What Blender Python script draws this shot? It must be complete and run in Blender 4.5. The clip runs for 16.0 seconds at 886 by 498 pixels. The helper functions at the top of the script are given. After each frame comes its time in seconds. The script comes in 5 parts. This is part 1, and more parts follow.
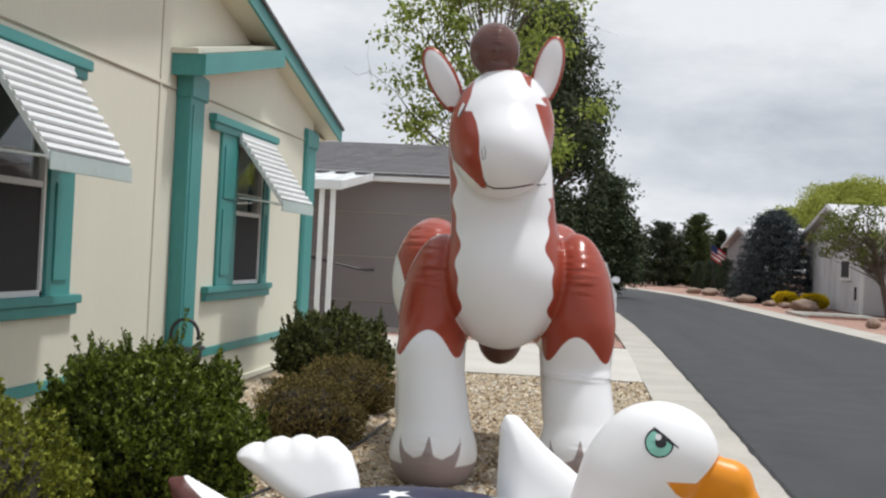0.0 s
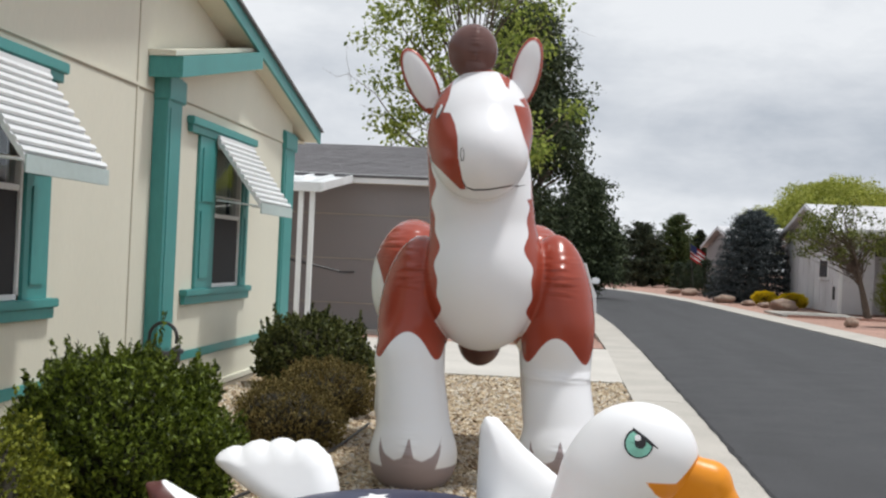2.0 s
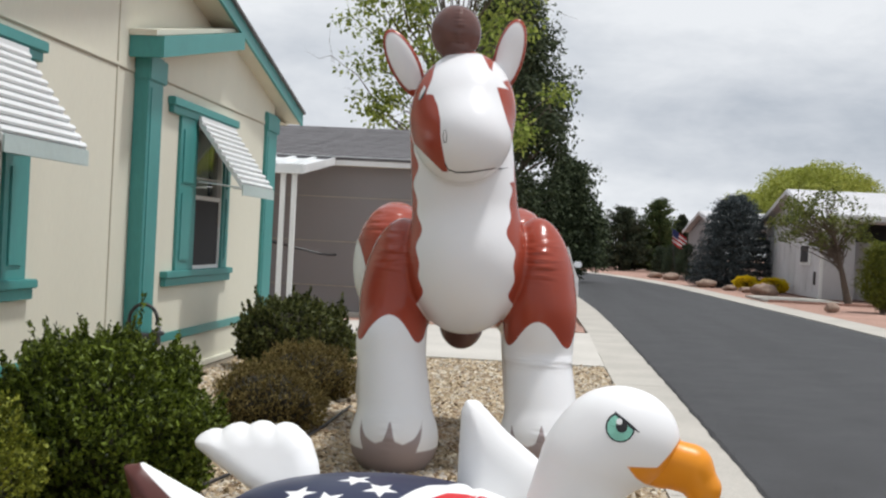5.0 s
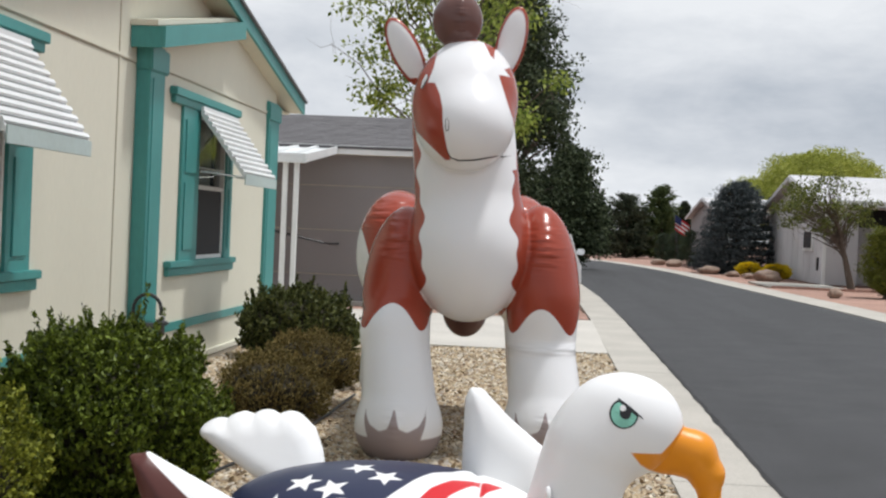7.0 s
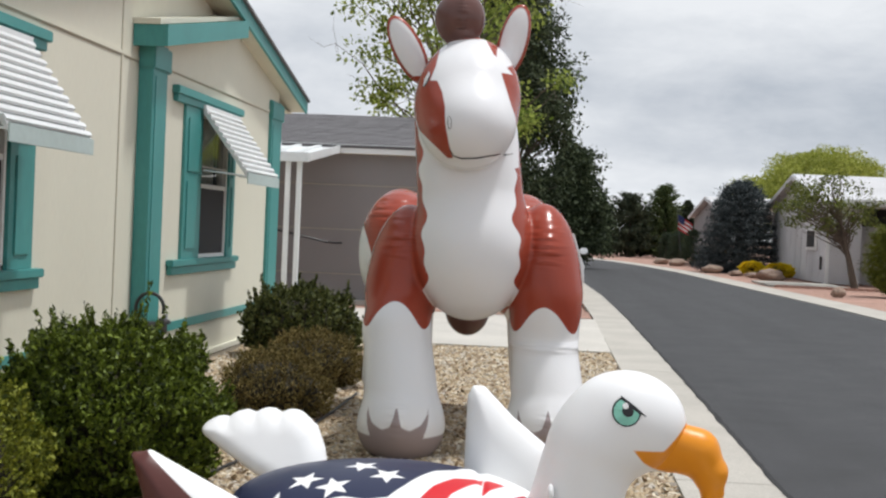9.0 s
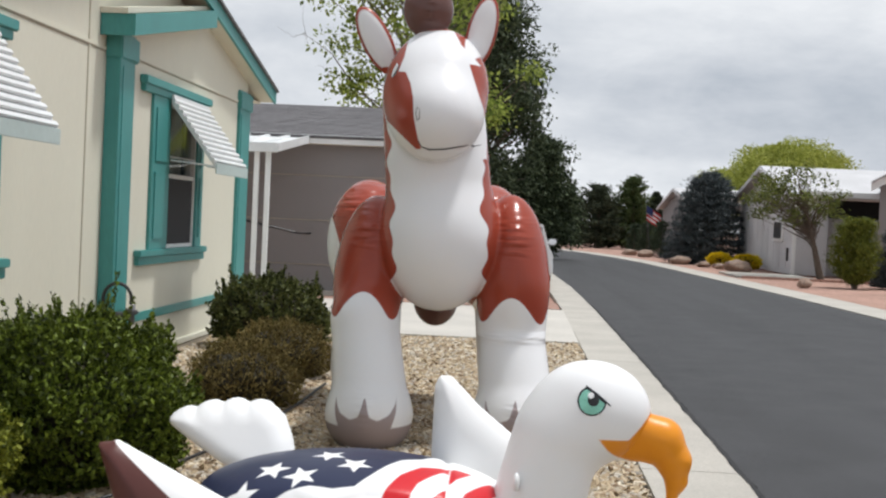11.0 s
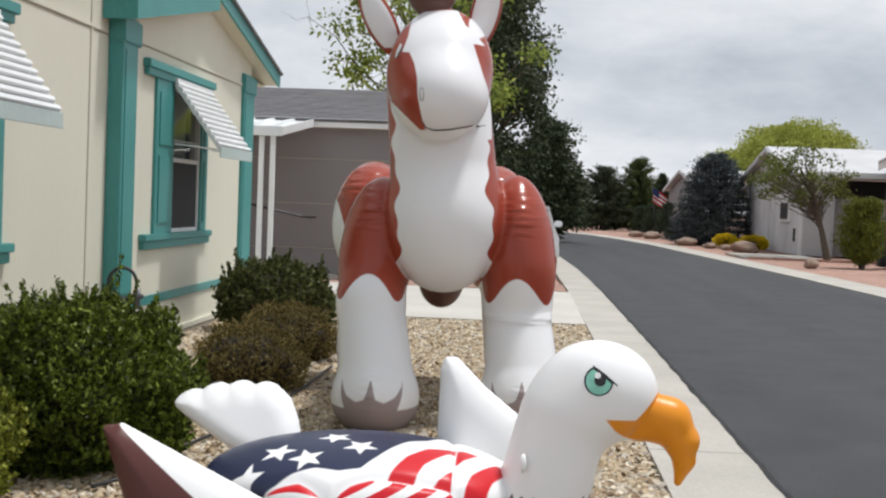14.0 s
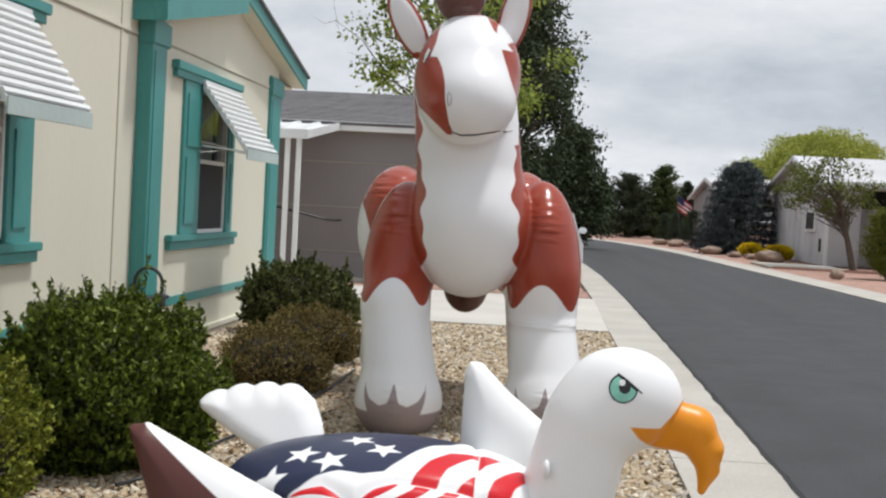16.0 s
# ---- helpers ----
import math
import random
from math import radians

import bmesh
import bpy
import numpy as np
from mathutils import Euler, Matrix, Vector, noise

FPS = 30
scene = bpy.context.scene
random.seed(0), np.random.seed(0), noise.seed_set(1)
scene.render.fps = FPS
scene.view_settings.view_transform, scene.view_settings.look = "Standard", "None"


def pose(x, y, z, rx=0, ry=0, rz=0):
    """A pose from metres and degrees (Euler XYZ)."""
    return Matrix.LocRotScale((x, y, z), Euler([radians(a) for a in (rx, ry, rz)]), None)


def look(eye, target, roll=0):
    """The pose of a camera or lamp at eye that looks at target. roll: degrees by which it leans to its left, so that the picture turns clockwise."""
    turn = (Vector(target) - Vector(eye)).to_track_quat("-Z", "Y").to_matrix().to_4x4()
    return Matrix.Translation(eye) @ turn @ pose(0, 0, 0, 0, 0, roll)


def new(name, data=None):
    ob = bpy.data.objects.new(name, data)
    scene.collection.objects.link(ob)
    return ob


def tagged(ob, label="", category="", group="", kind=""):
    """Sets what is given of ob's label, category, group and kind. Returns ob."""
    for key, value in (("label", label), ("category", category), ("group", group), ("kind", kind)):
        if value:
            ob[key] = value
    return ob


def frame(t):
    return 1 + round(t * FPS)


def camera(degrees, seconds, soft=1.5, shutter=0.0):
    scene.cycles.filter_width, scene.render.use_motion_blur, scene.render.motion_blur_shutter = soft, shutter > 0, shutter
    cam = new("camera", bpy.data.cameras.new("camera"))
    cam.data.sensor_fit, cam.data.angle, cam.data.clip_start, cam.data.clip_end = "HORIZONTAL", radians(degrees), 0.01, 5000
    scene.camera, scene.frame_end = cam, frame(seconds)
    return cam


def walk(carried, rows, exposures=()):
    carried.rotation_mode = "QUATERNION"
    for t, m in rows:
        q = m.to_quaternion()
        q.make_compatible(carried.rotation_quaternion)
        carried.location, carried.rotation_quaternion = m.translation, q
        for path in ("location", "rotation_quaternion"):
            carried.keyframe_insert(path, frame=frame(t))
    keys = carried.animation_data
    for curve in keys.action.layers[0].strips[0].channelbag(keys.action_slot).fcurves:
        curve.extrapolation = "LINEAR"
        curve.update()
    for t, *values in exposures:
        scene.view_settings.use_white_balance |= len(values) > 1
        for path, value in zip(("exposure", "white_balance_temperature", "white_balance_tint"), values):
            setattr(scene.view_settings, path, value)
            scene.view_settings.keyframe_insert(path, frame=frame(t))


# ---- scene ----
cam = camera(38.7, 16.0, soft=2.3)
PATH = [
    (0, (-0.143, -0.048, 1.485), (-0.366, 1.939, 1.492), 2.9),
    (0.5, (-0.144, -0.053, 1.49), (-0.359, 1.935, 1.5), 2.8),
    (1, (-0.14, -0.036, 1.487), (-0.346, 1.953, 1.498), 2.8),
    (1.5, (-0.14, -0.041, 1.489), (-0.339, 1.949, 1.5), 2.6),
    (2, (-0.137, -0.033, 1.486), (-0.329, 1.958, 1.497), 2.6),
    (2.5, (-0.135, -0.029, 1.487), (-0.323, 1.963, 1.495), 2.6),
    (3, (-0.138, -0.023, 1.486), (-0.321, 1.969, 1.491), 2.5),
    (3.5, (-0.138, -0.013, 1.486), (-0.318, 1.979, 1.487), 2.5),
    (4, (-0.141, -0.005, 1.484), (-0.315, 1.988, 1.482), 2.6),
    (4.5, (-0.14, -0.002, 1.479), (-0.308, 1.991, 1.471), 2.8),
    (5, (-0.138, 0.002, 1.482), (-0.301, 1.996, 1.468), 2.9),
    (7.5, (-0.139, -0.01, 1.482), (-0.309, 1.982, 1.448), 2.4),
    (8, (-0.129, 0.0, 1.478), (-0.305, 1.992, 1.445), 2.4),
    (8.5, (-0.133, -0.008, 1.476), (-0.305, 1.984, 1.445), 2.6),
    (9, (-0.136, 0.002, 1.474), (-0.307, 1.994, 1.44), 2.5),
    (11.5, (-0.119, -0.031, 1.475), (-0.232, 1.965, 1.428), 2.6),
    (12, (-0.116, -0.024, 1.475), (-0.224, 1.973, 1.43), 2.6),
    (12.5, (-0.117, -0.017, 1.474), (-0.228, 1.98, 1.425), 3.1),
    (13, (-0.122, -0.002, 1.472), (-0.243, 1.994, 1.419), 2.8),
    (13.5, (-0.126, 0.006, 1.466), (-0.255, 2.001, 1.402), 2.3),
    (14, (-0.12, 0.011, 1.46), (-0.251, 2.006, 1.387), 2.2),
    (14.5, (-0.118, -0.006, 1.463), (-0.253, 1.988, 1.388), 2.3),
    (15, (-0.121, -0.015, 1.466), (-0.268, 1.978, 1.394), 2.6),
    (15.5, (-0.126, -0.003, 1.458), (-0.283, 1.99, 1.384), 2.9),
    (16, (-0.132, 0.003, 1.459), (-0.3, 1.994, 1.392), 3.0),
]
walk(cam, [(t, look(e, g, r)) for t, e, g, r in PATH])

# ---- world and sun ----
SUN_DIR = Vector((0.30, 0.12, 0.94)).normalized()      # towards the sun
world = bpy.data.worlds.new("sky")
scene.world = world
world.use_nodes = True


def sky_nodes():
    nt = world.node_tree
    nt.nodes.clear()
    N, L = nt.nodes.new, nt.links.new
    out, bg = N("ShaderNodeOutputWorld"), N("ShaderNodeBackground")
    sky = N("ShaderNodeTexSky")
    sky.sky_type, sky.sun_disc = "NISHITA", False
    sky.sun_elevation = math.asin(SUN_DIR.z)
    sky.sun_rotation = math.atan2(SUN_DIR.x, SUN_DIR.y)
    sky.air_density, sky.dust_density = 1.0, 2.0
    co, mp = N("ShaderNodeTexCoord"), N("ShaderNodeMapping")
    mp.inputs["Scale"].default_value = (1.0, 1.0, 2.3)
    mp.inputs["Location"].default_value = (3.1, 0.4, 0.2)
    L(co.outputs["Generated"], mp.inputs["Vector"])
    big, small = N("ShaderNodeTexNoise"), N("ShaderNodeTexNoise")
    for n, s, d, r in ((big, 2.6, 7, 0.56), (small, 7.5, 6, 0.6)):
        n.inputs["Scale"].default_value, n.inputs["Detail"].default_value, n.inputs["Roughness"].default_value = s, d, r
        n.inputs["Distortion"].default_value = 0.25
        L(mp.outputs["Vector"], n.inputs["Vector"])
    add = N("ShaderNodeMix")
    add.inputs["Factor"].default_value = 0.35
    L(big.outputs["Fac"], add.inputs["A"])
    L(small.outputs["Fac"], add.inputs["B"])
    ramp = N("ShaderNodeValToRGB")
    ramp.color_ramp.elements[0].position, ramp.color_ramp.elements[0].color = 0.36, (4.9, 5.4, 6.15, 1)
    ramp.color_ramp.elements[1].position, ramp.color_ramp.elements[1].color = 0.62, (8.9, 9.2, 9.6, 1)
    L(add.outputs["Result"], ramp.inputs["Fac"])
    cover = N("ShaderNodeValToRGB")
    cover.color_ramp.elements[0].position, cover.color_ramp.elements[0].color = 0.28, (0.82, 0.82, 0.82, 1)
    cover.color_ramp.elements[1].position, cover.color_ramp.elements[1].color = 0.44, (1, 1, 1, 1)
    L(add.outputs["Result"], cover.inputs["Fac"])
    mix = N("ShaderNodeMix")
    mix.data_type = "RGBA"
    L(cover.outputs["Color"], mix.inputs["Factor"])
    L(sky.outputs["Color"], mix.inputs["A"])
    L(ramp.outputs["Color"], mix.inputs["B"])
    L(mix.outputs["Result"], bg.inputs["Color"])
    bg.inputs["Strength"].default_value = 0.094
    L(bg.outputs["Background"], out.inputs["Surface"])


sky_nodes()
sun = new("sun", bpy.data.lights.new("sun", "SUN"))
sun.data.energy, sun.data.angle, sun.data.color = 3.0, radians(6.0), (1.0, 0.985, 0.97)
sun.matrix_world = look(SUN_DIR * 50, (0, 0, 0))

# ---- materials ----


def material(name, colour, rough=0.7, scale=8.0, vary=0.15, bump=0.2, dist=0.01, metal=0.0, coat=0.0, coarse=0.6, coarse_vary=0.12,
             stretch=(1, 1, 1), random=0.0, spec=0.5, streak=0.0):
    """A surface with grain and stains at two scales, and fine relief."""
    m = bpy.data.materials.new(name)
    m.use_nodes = True
    nt = m.node_tree
    N, L = nt.nodes.new, nt.links.new
    b = nt.nodes["Principled BSDF"]
    b.inputs["Roughness"].default_value, b.inputs["Metallic"].default_value = rough, metal
    b.inputs["Coat Weight"].default_value, b.inputs["Coat Roughness"].default_value = coat, 0.15
    b.inputs["Specular IOR Level"].default_value = spec
    co, mp = N("ShaderNodeTexCoord"), N("ShaderNodeMapping")
    mp.inputs["Scale"].default_value = stretch
    L(co.outputs["Object"], mp.inputs["Vector"])
    fine, wide = N("ShaderNodeTexNoise"), N("ShaderNodeTexNoise")
    for n, s, d in ((fine, scale, 6), (wide, coarse, 4)):
        n.inputs["Scale"].default_value, n.inputs["Detail"].default_value = s, d
        L(mp.outputs["Vector"], n.inputs["Vector"])
    val = None
    for n, v in ((fine, vary), (wide, coarse_vary)):
        r = N("ShaderNodeMapRange")
        r.inputs["From Min"].default_value, r.inputs["From Max"].default_value = 0.28, 0.72
        r.inputs["To Min"].default_value, r.inputs["To Max"].default_value = 1 - v, 1 + v
        L(n.outputs["Fac"], r.inputs["Value"])
        if val is None:
            val = r.outputs["Result"]
        else:
            k = N("ShaderNodeMath")
            k.operation = "MULTIPLY"
            L(val, k.inputs[0])
            L(r.outputs["Result"], k.inputs[1])
            val = k.outputs["Value"]
    if streak:                        # wear drawn out along y
        m3, n3, r3, k3 = N("ShaderNodeMapping"), N("ShaderNodeTexNoise"), N("ShaderNodeMapRange"), N("ShaderNodeMath")
        m3.inputs["Scale"].default_value = (1.3, 0.06, 1)
        L(co.outputs["Object"], m3.inputs["Vector"])
        L(m3.outputs["Vector"], n3.inputs["Vector"])
        n3.inputs["Scale"].default_value, n3.inputs["Detail"].default_value = 1.0, 5
        r3.inputs["From Min"].default_value, r3.inputs["From Max"].default_value = 0.3, 0.7
        r3.inputs["To Min"].default_value, r3.inputs["To Max"].default_value = 1 - streak, 1 + streak
        L(n3.outputs["Fac"], r3.inputs["Value"])
        k3.operation = "MULTIPLY"
        L(val, k3.inputs[0])
        L(r3.outputs["Result"], k3.inputs[1])
        val = k3.outputs["Value"]
    if random:
        info, r, k = N("ShaderNodeObjectInfo"), N("ShaderNodeMapRange"), N("ShaderNodeMath")
        r.inputs["To Min"].default_value, r.inputs["To Max"].default_value = 1 - random, 1 + random
        L(info.outputs["Random"], r.inputs["Value"])
        k.operation = "MULTIPLY"
        L(val, k.inputs[0])
        L(r.outputs["Result"], k.inputs[1])
        val = k.outputs["Value"]
    hsv = N("ShaderNodeHueSaturation")
    hsv.inputs["Color"].default_value = (*colour, 1)
    L(val, hsv.inputs["Value"])
    L(hsv.outputs["Color"], b.inputs["Base Color"])
    if bump:
        bp = N("ShaderNodeBump")
        bp.inputs["Strength"].default_value, bp.inputs["Distance"].default_value = bump, dist
        L(fine.outputs["Fac"], bp.inputs["Height"])
        L(bp.outputs["Normal"], b.inputs["Normal"])
    return m


def leafy(name, low, high, rough=0.55, trans=0.25):
    """Leaves: each one its own shade, some light through them."""
    m = bpy.data.materials.new(name)
    m.use_nodes = True
    nt = m.node_tree
    N, L = nt.nodes.new, nt.links.new
    b = nt.nodes["Principled BSDF"]
    out = nt.nodes["Material Output"]
    g, ramp = N("ShaderNodeNewGeometry"), N("ShaderNodeValToRGB")
    ramp.color_ramp.elements[0].color, ramp.color_ramp.elements[1].color = (*low, 1), (*high, 1)
    L(g.outputs["Random Per Island"], ramp.inputs["Fac"])
    L(ramp.outputs["Color"], b.inputs["Base Color"])
    b.inputs["Roughness"].default_value = rough + 0.1
    b.inputs["Specular IOR Level"].default_value = 0.22
    t, mix = N("ShaderNodeBsdfTranslucent"), N("ShaderNodeMixShader")
    L(ramp.outputs["Color"], t.inputs["Color"])
    mix.inputs["Fac"].default_value = trans
    L(b.outputs["BSDF"], mix.inputs[1])
    L(t.outputs["BSDF"], mix.inputs[2])
    L(mix.outputs["Shader"], out.inputs["Surface"])
    return m


def glass(name):
    m = bpy.data.materials.new(name)
    m.use_nodes = True
    b = m.node_tree.nodes["Principled BSDF"]
    b.inputs["Base Color"].default_value = (0.8, 0.85, 0.85, 1)
    b.inputs["Roughness"].default_value, b.inputs["Transmission Weight"].default_value = 0.03, 1.0
    return m


M_ASPHALT = material("asphalt", (0.043, 0.0435, 0.0465), 0.88, 70, 0.45, 0.6, 0.008, coarse=1.6, coarse_vary=0.16, streak=0.16)
M_TAR = material("crumbled_asphalt", (0.022, 0.022, 0.023), 0.9, 120, 0.5, 0.8, 0.01)
M_CONCRETE = material("concrete", (0.43, 0.405, 0.36), 0.85, 60, 0.12, 0.25, 0.004, coarse=1.1, coarse_vary=0.12)
M_DRIVE = material("pale_concrete", (0.50, 0.475, 0.43), 0.85, 60, 0.10, 0.2, 0.004, coarse=0.8, coarse_vary=0.10)
M_SOIL = material("soil", (0.17, 0.14, 0.10), 0.95, 40, 0.4, 0.6, 0.02)
M_REDSOIL = material("red_gravel", (0.37, 0.225, 0.175), 0.95, 30, 0.45, 0.8, 0.03, coarse=0.5, coarse_vary=0.25)
M_CREAM = material("cream_siding", (0.70, 0.685, 0.57), 0.7, 90, 0.035, 0.12, 0.003, coarse=0.7, coarse_vary=0.05, stretch=(1, 1, 0.12))
M_SOFFIT = material("cream_soffit", (0.70, 0.65, 0.52), 0.75, 30, 0.03, 0.05, 0.003)
M_TEAL = material("teal_paint", (0.058, 0.280, 0.265), 0.45, 40, 0.06, 0.08, 0.002, coarse=1.5, coarse_vary=0.08, stretch=(1, 1, 0.3))
M_GREYWALL = material("grey_siding", (0.24, 0.225, 0.225), 0.75, 40, 0.05, 0.1, 0.003, coarse=0.5, coarse_vary=0.05)
M_PALEWALL = material("pale_grey_siding", (0.58, 0.58, 0.59), 0.75, 40, 0.05, 0.1, 0.003)
M_WHITE = material("white_enamel", (0.80, 0.81, 0.80), 0.35, 30, 0.03, 0.04, 0.002)
M_METALWHITE = material("white_aluminium", (0.80, 0.82, 0.82), 0.30, 25, 0.04, 0.04, 0.002)
M_DARK = material("dark_interior", (0.03, 0.03, 0.032), 0.9, 5, 0.2, 0.0)
M_SCREEN = material("insect_screen", (0.028, 0.028, 0.030), 0.85, 300, 0.3, 0.2, 0.001)
# near-black, so the dimness of the unlit rooms is put into the colour
M_ROOM = material("dark_room_backing", (0.032, 0.032, 0.034), 0.9, 14, 0.25, 0.0, stretch=(1, 1, 0.05))
M_SHINGLE = material("shingle", (0.145, 0.14, 0.145), 0.9, 45, 0.3, 0.5, 0.006, random=0.10)
M_PALEROOF = material("pale_roof", (0.52, 0.52, 0.53), 0.8, 40, 0.15, 0.3, 0.006)
M_BLACK = material("black_rubber", (0.018, 0.018, 0.02), 0.5, 30, 0.2, 0.05, 0.002)
M_ROCK = material("boulder", (0.30, 0.22, 0.17), 0.9, 12, 0.3, 0.8, 0.03)
M_BARK = material("bark", (0.11, 0.085, 0.065), 0.9, 20, 0.35, 0.8, 0.02, stretch=(1, 1, 0.25))
M_CAR = material("white_car_paint", (0.75, 0.76, 0.77), 0.25, 5, 0.02, 0.0, coat=0.6)
M_METALGREY = material("grey_tap_metal", (0.11, 0.11, 0.12), 0.45, 30, 0.2, 0.05, 0.002, metal=0.4)
M_GLASS = glass("window_glass")
M_BOX = leafy("boxwood_leaves", (0.010, 0.018, 0.004), (0.190, 0.250, 0.030), 0.42, 0.15)
M_BOXY = leafy("golden_leaves", (0.045, 0.062, 0.008), (0.33, 0.35, 0.045), 0.45, 0.2)
M_DRY = leafy("dry_leaves", (0.028, 0.022, 0.009), (0.34, 0.265, 0.095), 0.7, 0.12)
M_DARKBUSH = leafy("dark_leaves", (0.016, 0.024, 0.008), (0.165, 0.180, 0.055), 0.5, 0.2)
M_MAPLE = leafy("light_leaves", (0.085, 0.135, 0.022), (0.40, 0.47, 0.11), 0.5, 0.55)
M_PINE = leafy("dark_tree_leaves", (0.020, 0.032, 0.017), (0.105, 0.135, 0.068), 0.6, 0.2)
M_FIR = leafy("far_fir_leaves", (0.020, 0.030, 0.020), (0.075, 0.090, 0.050), 0.7, 0.1)
M_SPRUCE = leafy("blue_spruce_needles", (0.026, 0.036, 0.038), (0.125, 0.145, 0.150), 0.6, 0.1)
M_OLIVE = leafy("olive_leaves", (0.05, 0.065, 0.018), (0.21, 0.24, 0.06), 0.5, 0.35)
M_CYPRESS = leafy("cypress_leaves", (0.022, 0.036, 0.024), (0.085, 0.115, 0.065), 0.6, 0.1)
M_WILLOW = leafy("willow_leaves", (0.21, 0.25, 0.035), (0.48, 0.50, 0.12), 0.5, 0.35)
M_ARBOR = leafy("arborvitae_leaves", (0.030, 0.050, 0.008), (0.24, 0.26, 0.040), 0.5, 0.2)
M_GREENFIR = leafy("mid_green_leaves", (0.030, 0.050, 0.016), (0.115, 0.150, 0.055), 0.7, 0.15)
M_YELLOW = leafy("yellow_flowers", (0.60, 0.44, 0.01), (0.85, 0.70, 0.04), 0.6, 0.2)

# ---- mesh helpers ----


def mesh_of(name, bm):
    me = bpy.data.meshes.new(name)
    bm.to_mesh(me)
    bm.free()
    return me


def part(name, bm, mat, parent=None, label="", smooth=False):
    me = mesh_of(name, bm) if isinstance(bm, bmesh.types.BMesh) else bm
    if mat is not None and not me.materials:
        me.materials.append(mat)
    if smooth:
        me.shade_smooth()
    ob = new(name, me)
    if parent is not None:
        ob.parent = parent
    if label:
        ob["label"] = label
    return ob


def thing(name, label, category, m=None, group="", kind=""):
    ob = new(name)
    ob.empty_display_size = 0.1
    if m is not None:
        ob.matrix_basis = m
    return tagged(ob, label, category, group, kind)


def box(x0, x1, y0, y1, z0, z1, bevel=0.0, bm=None):
    bm = bm or bmesh.new()
    r = bmesh.ops.create_cube(bm, size=1)
    for v in r["verts"]:
        v.co = Vector(((x0 + x1) / 2 + v.co.x * (x1 - x0), (y0 + y1) / 2 + v.co.y * (y1 - y0), (z0 + z1) / 2 + v.co.z * (z1 - z0)))
    if bevel:
        bmesh.ops.bevel(bm, geom=list({e for v in r["verts"] for e in v.link_edges}), offset=bevel, segments=2, affect="EDGES")
    return bm


def prism(points, axis, a, b, bm=None):
    """A flat outline (2D points) pulled along an axis from a to b."""
    bm = bm or bmesh.new()
    put = {"x": lambda p, h: (h, p[0], p[1]), "y": lambda p, h: (p[0], h, p[1]), "z": lambda p, h: (p[0], p[1], h)}[axis]
    lo, hi = [bm.verts.new(put(p, a)) for p in points], [bm.verts.new(put(p, b)) for p in points]
    bm.faces.new(lo)
    bm.faces.new(hi[::-1])
    for i in range(len(points)):
        j = (i + 1) % len(points)
        bm.faces.new((lo[j], lo[i], hi[i], hi[j]))
    bmesh.ops.recalc_face_normals(bm, faces=bm.faces)
    return bm


def tube(points, radii, sides=8, bm=None):
    """A round limb through the points, with its radius at each."""
    bm = bm or bmesh.new()
    rings = []
    for i, p in enumerate(points):
        p = Vector(p)
        d = (Vector(points[min(i + 1, len(points) - 1)]) - Vector(points[max(i - 1, 0)])).normalized()
        u = d.orthogonal().normalized()
        if rings:
            u = (last - d * last.dot(d)).normalized()
        last = u
        w = d.cross(u)
        rings.append([bm.verts.new(p + (u * math.cos(2 * math.pi * k / sides) + w * math.sin(2 * math.pi * k / sides)) * radii[i]) for k in range(sides)])
    for a, b in zip(rings, rings[1:]):
        for k in range(sides):
            bm.faces.new((a[k], a[(k + 1) % sides], b[(k + 1) % sides], b[k]))
    bm.faces.new(rings[0][::-1])
    bm.faces.new(rings[-1])
    return bm


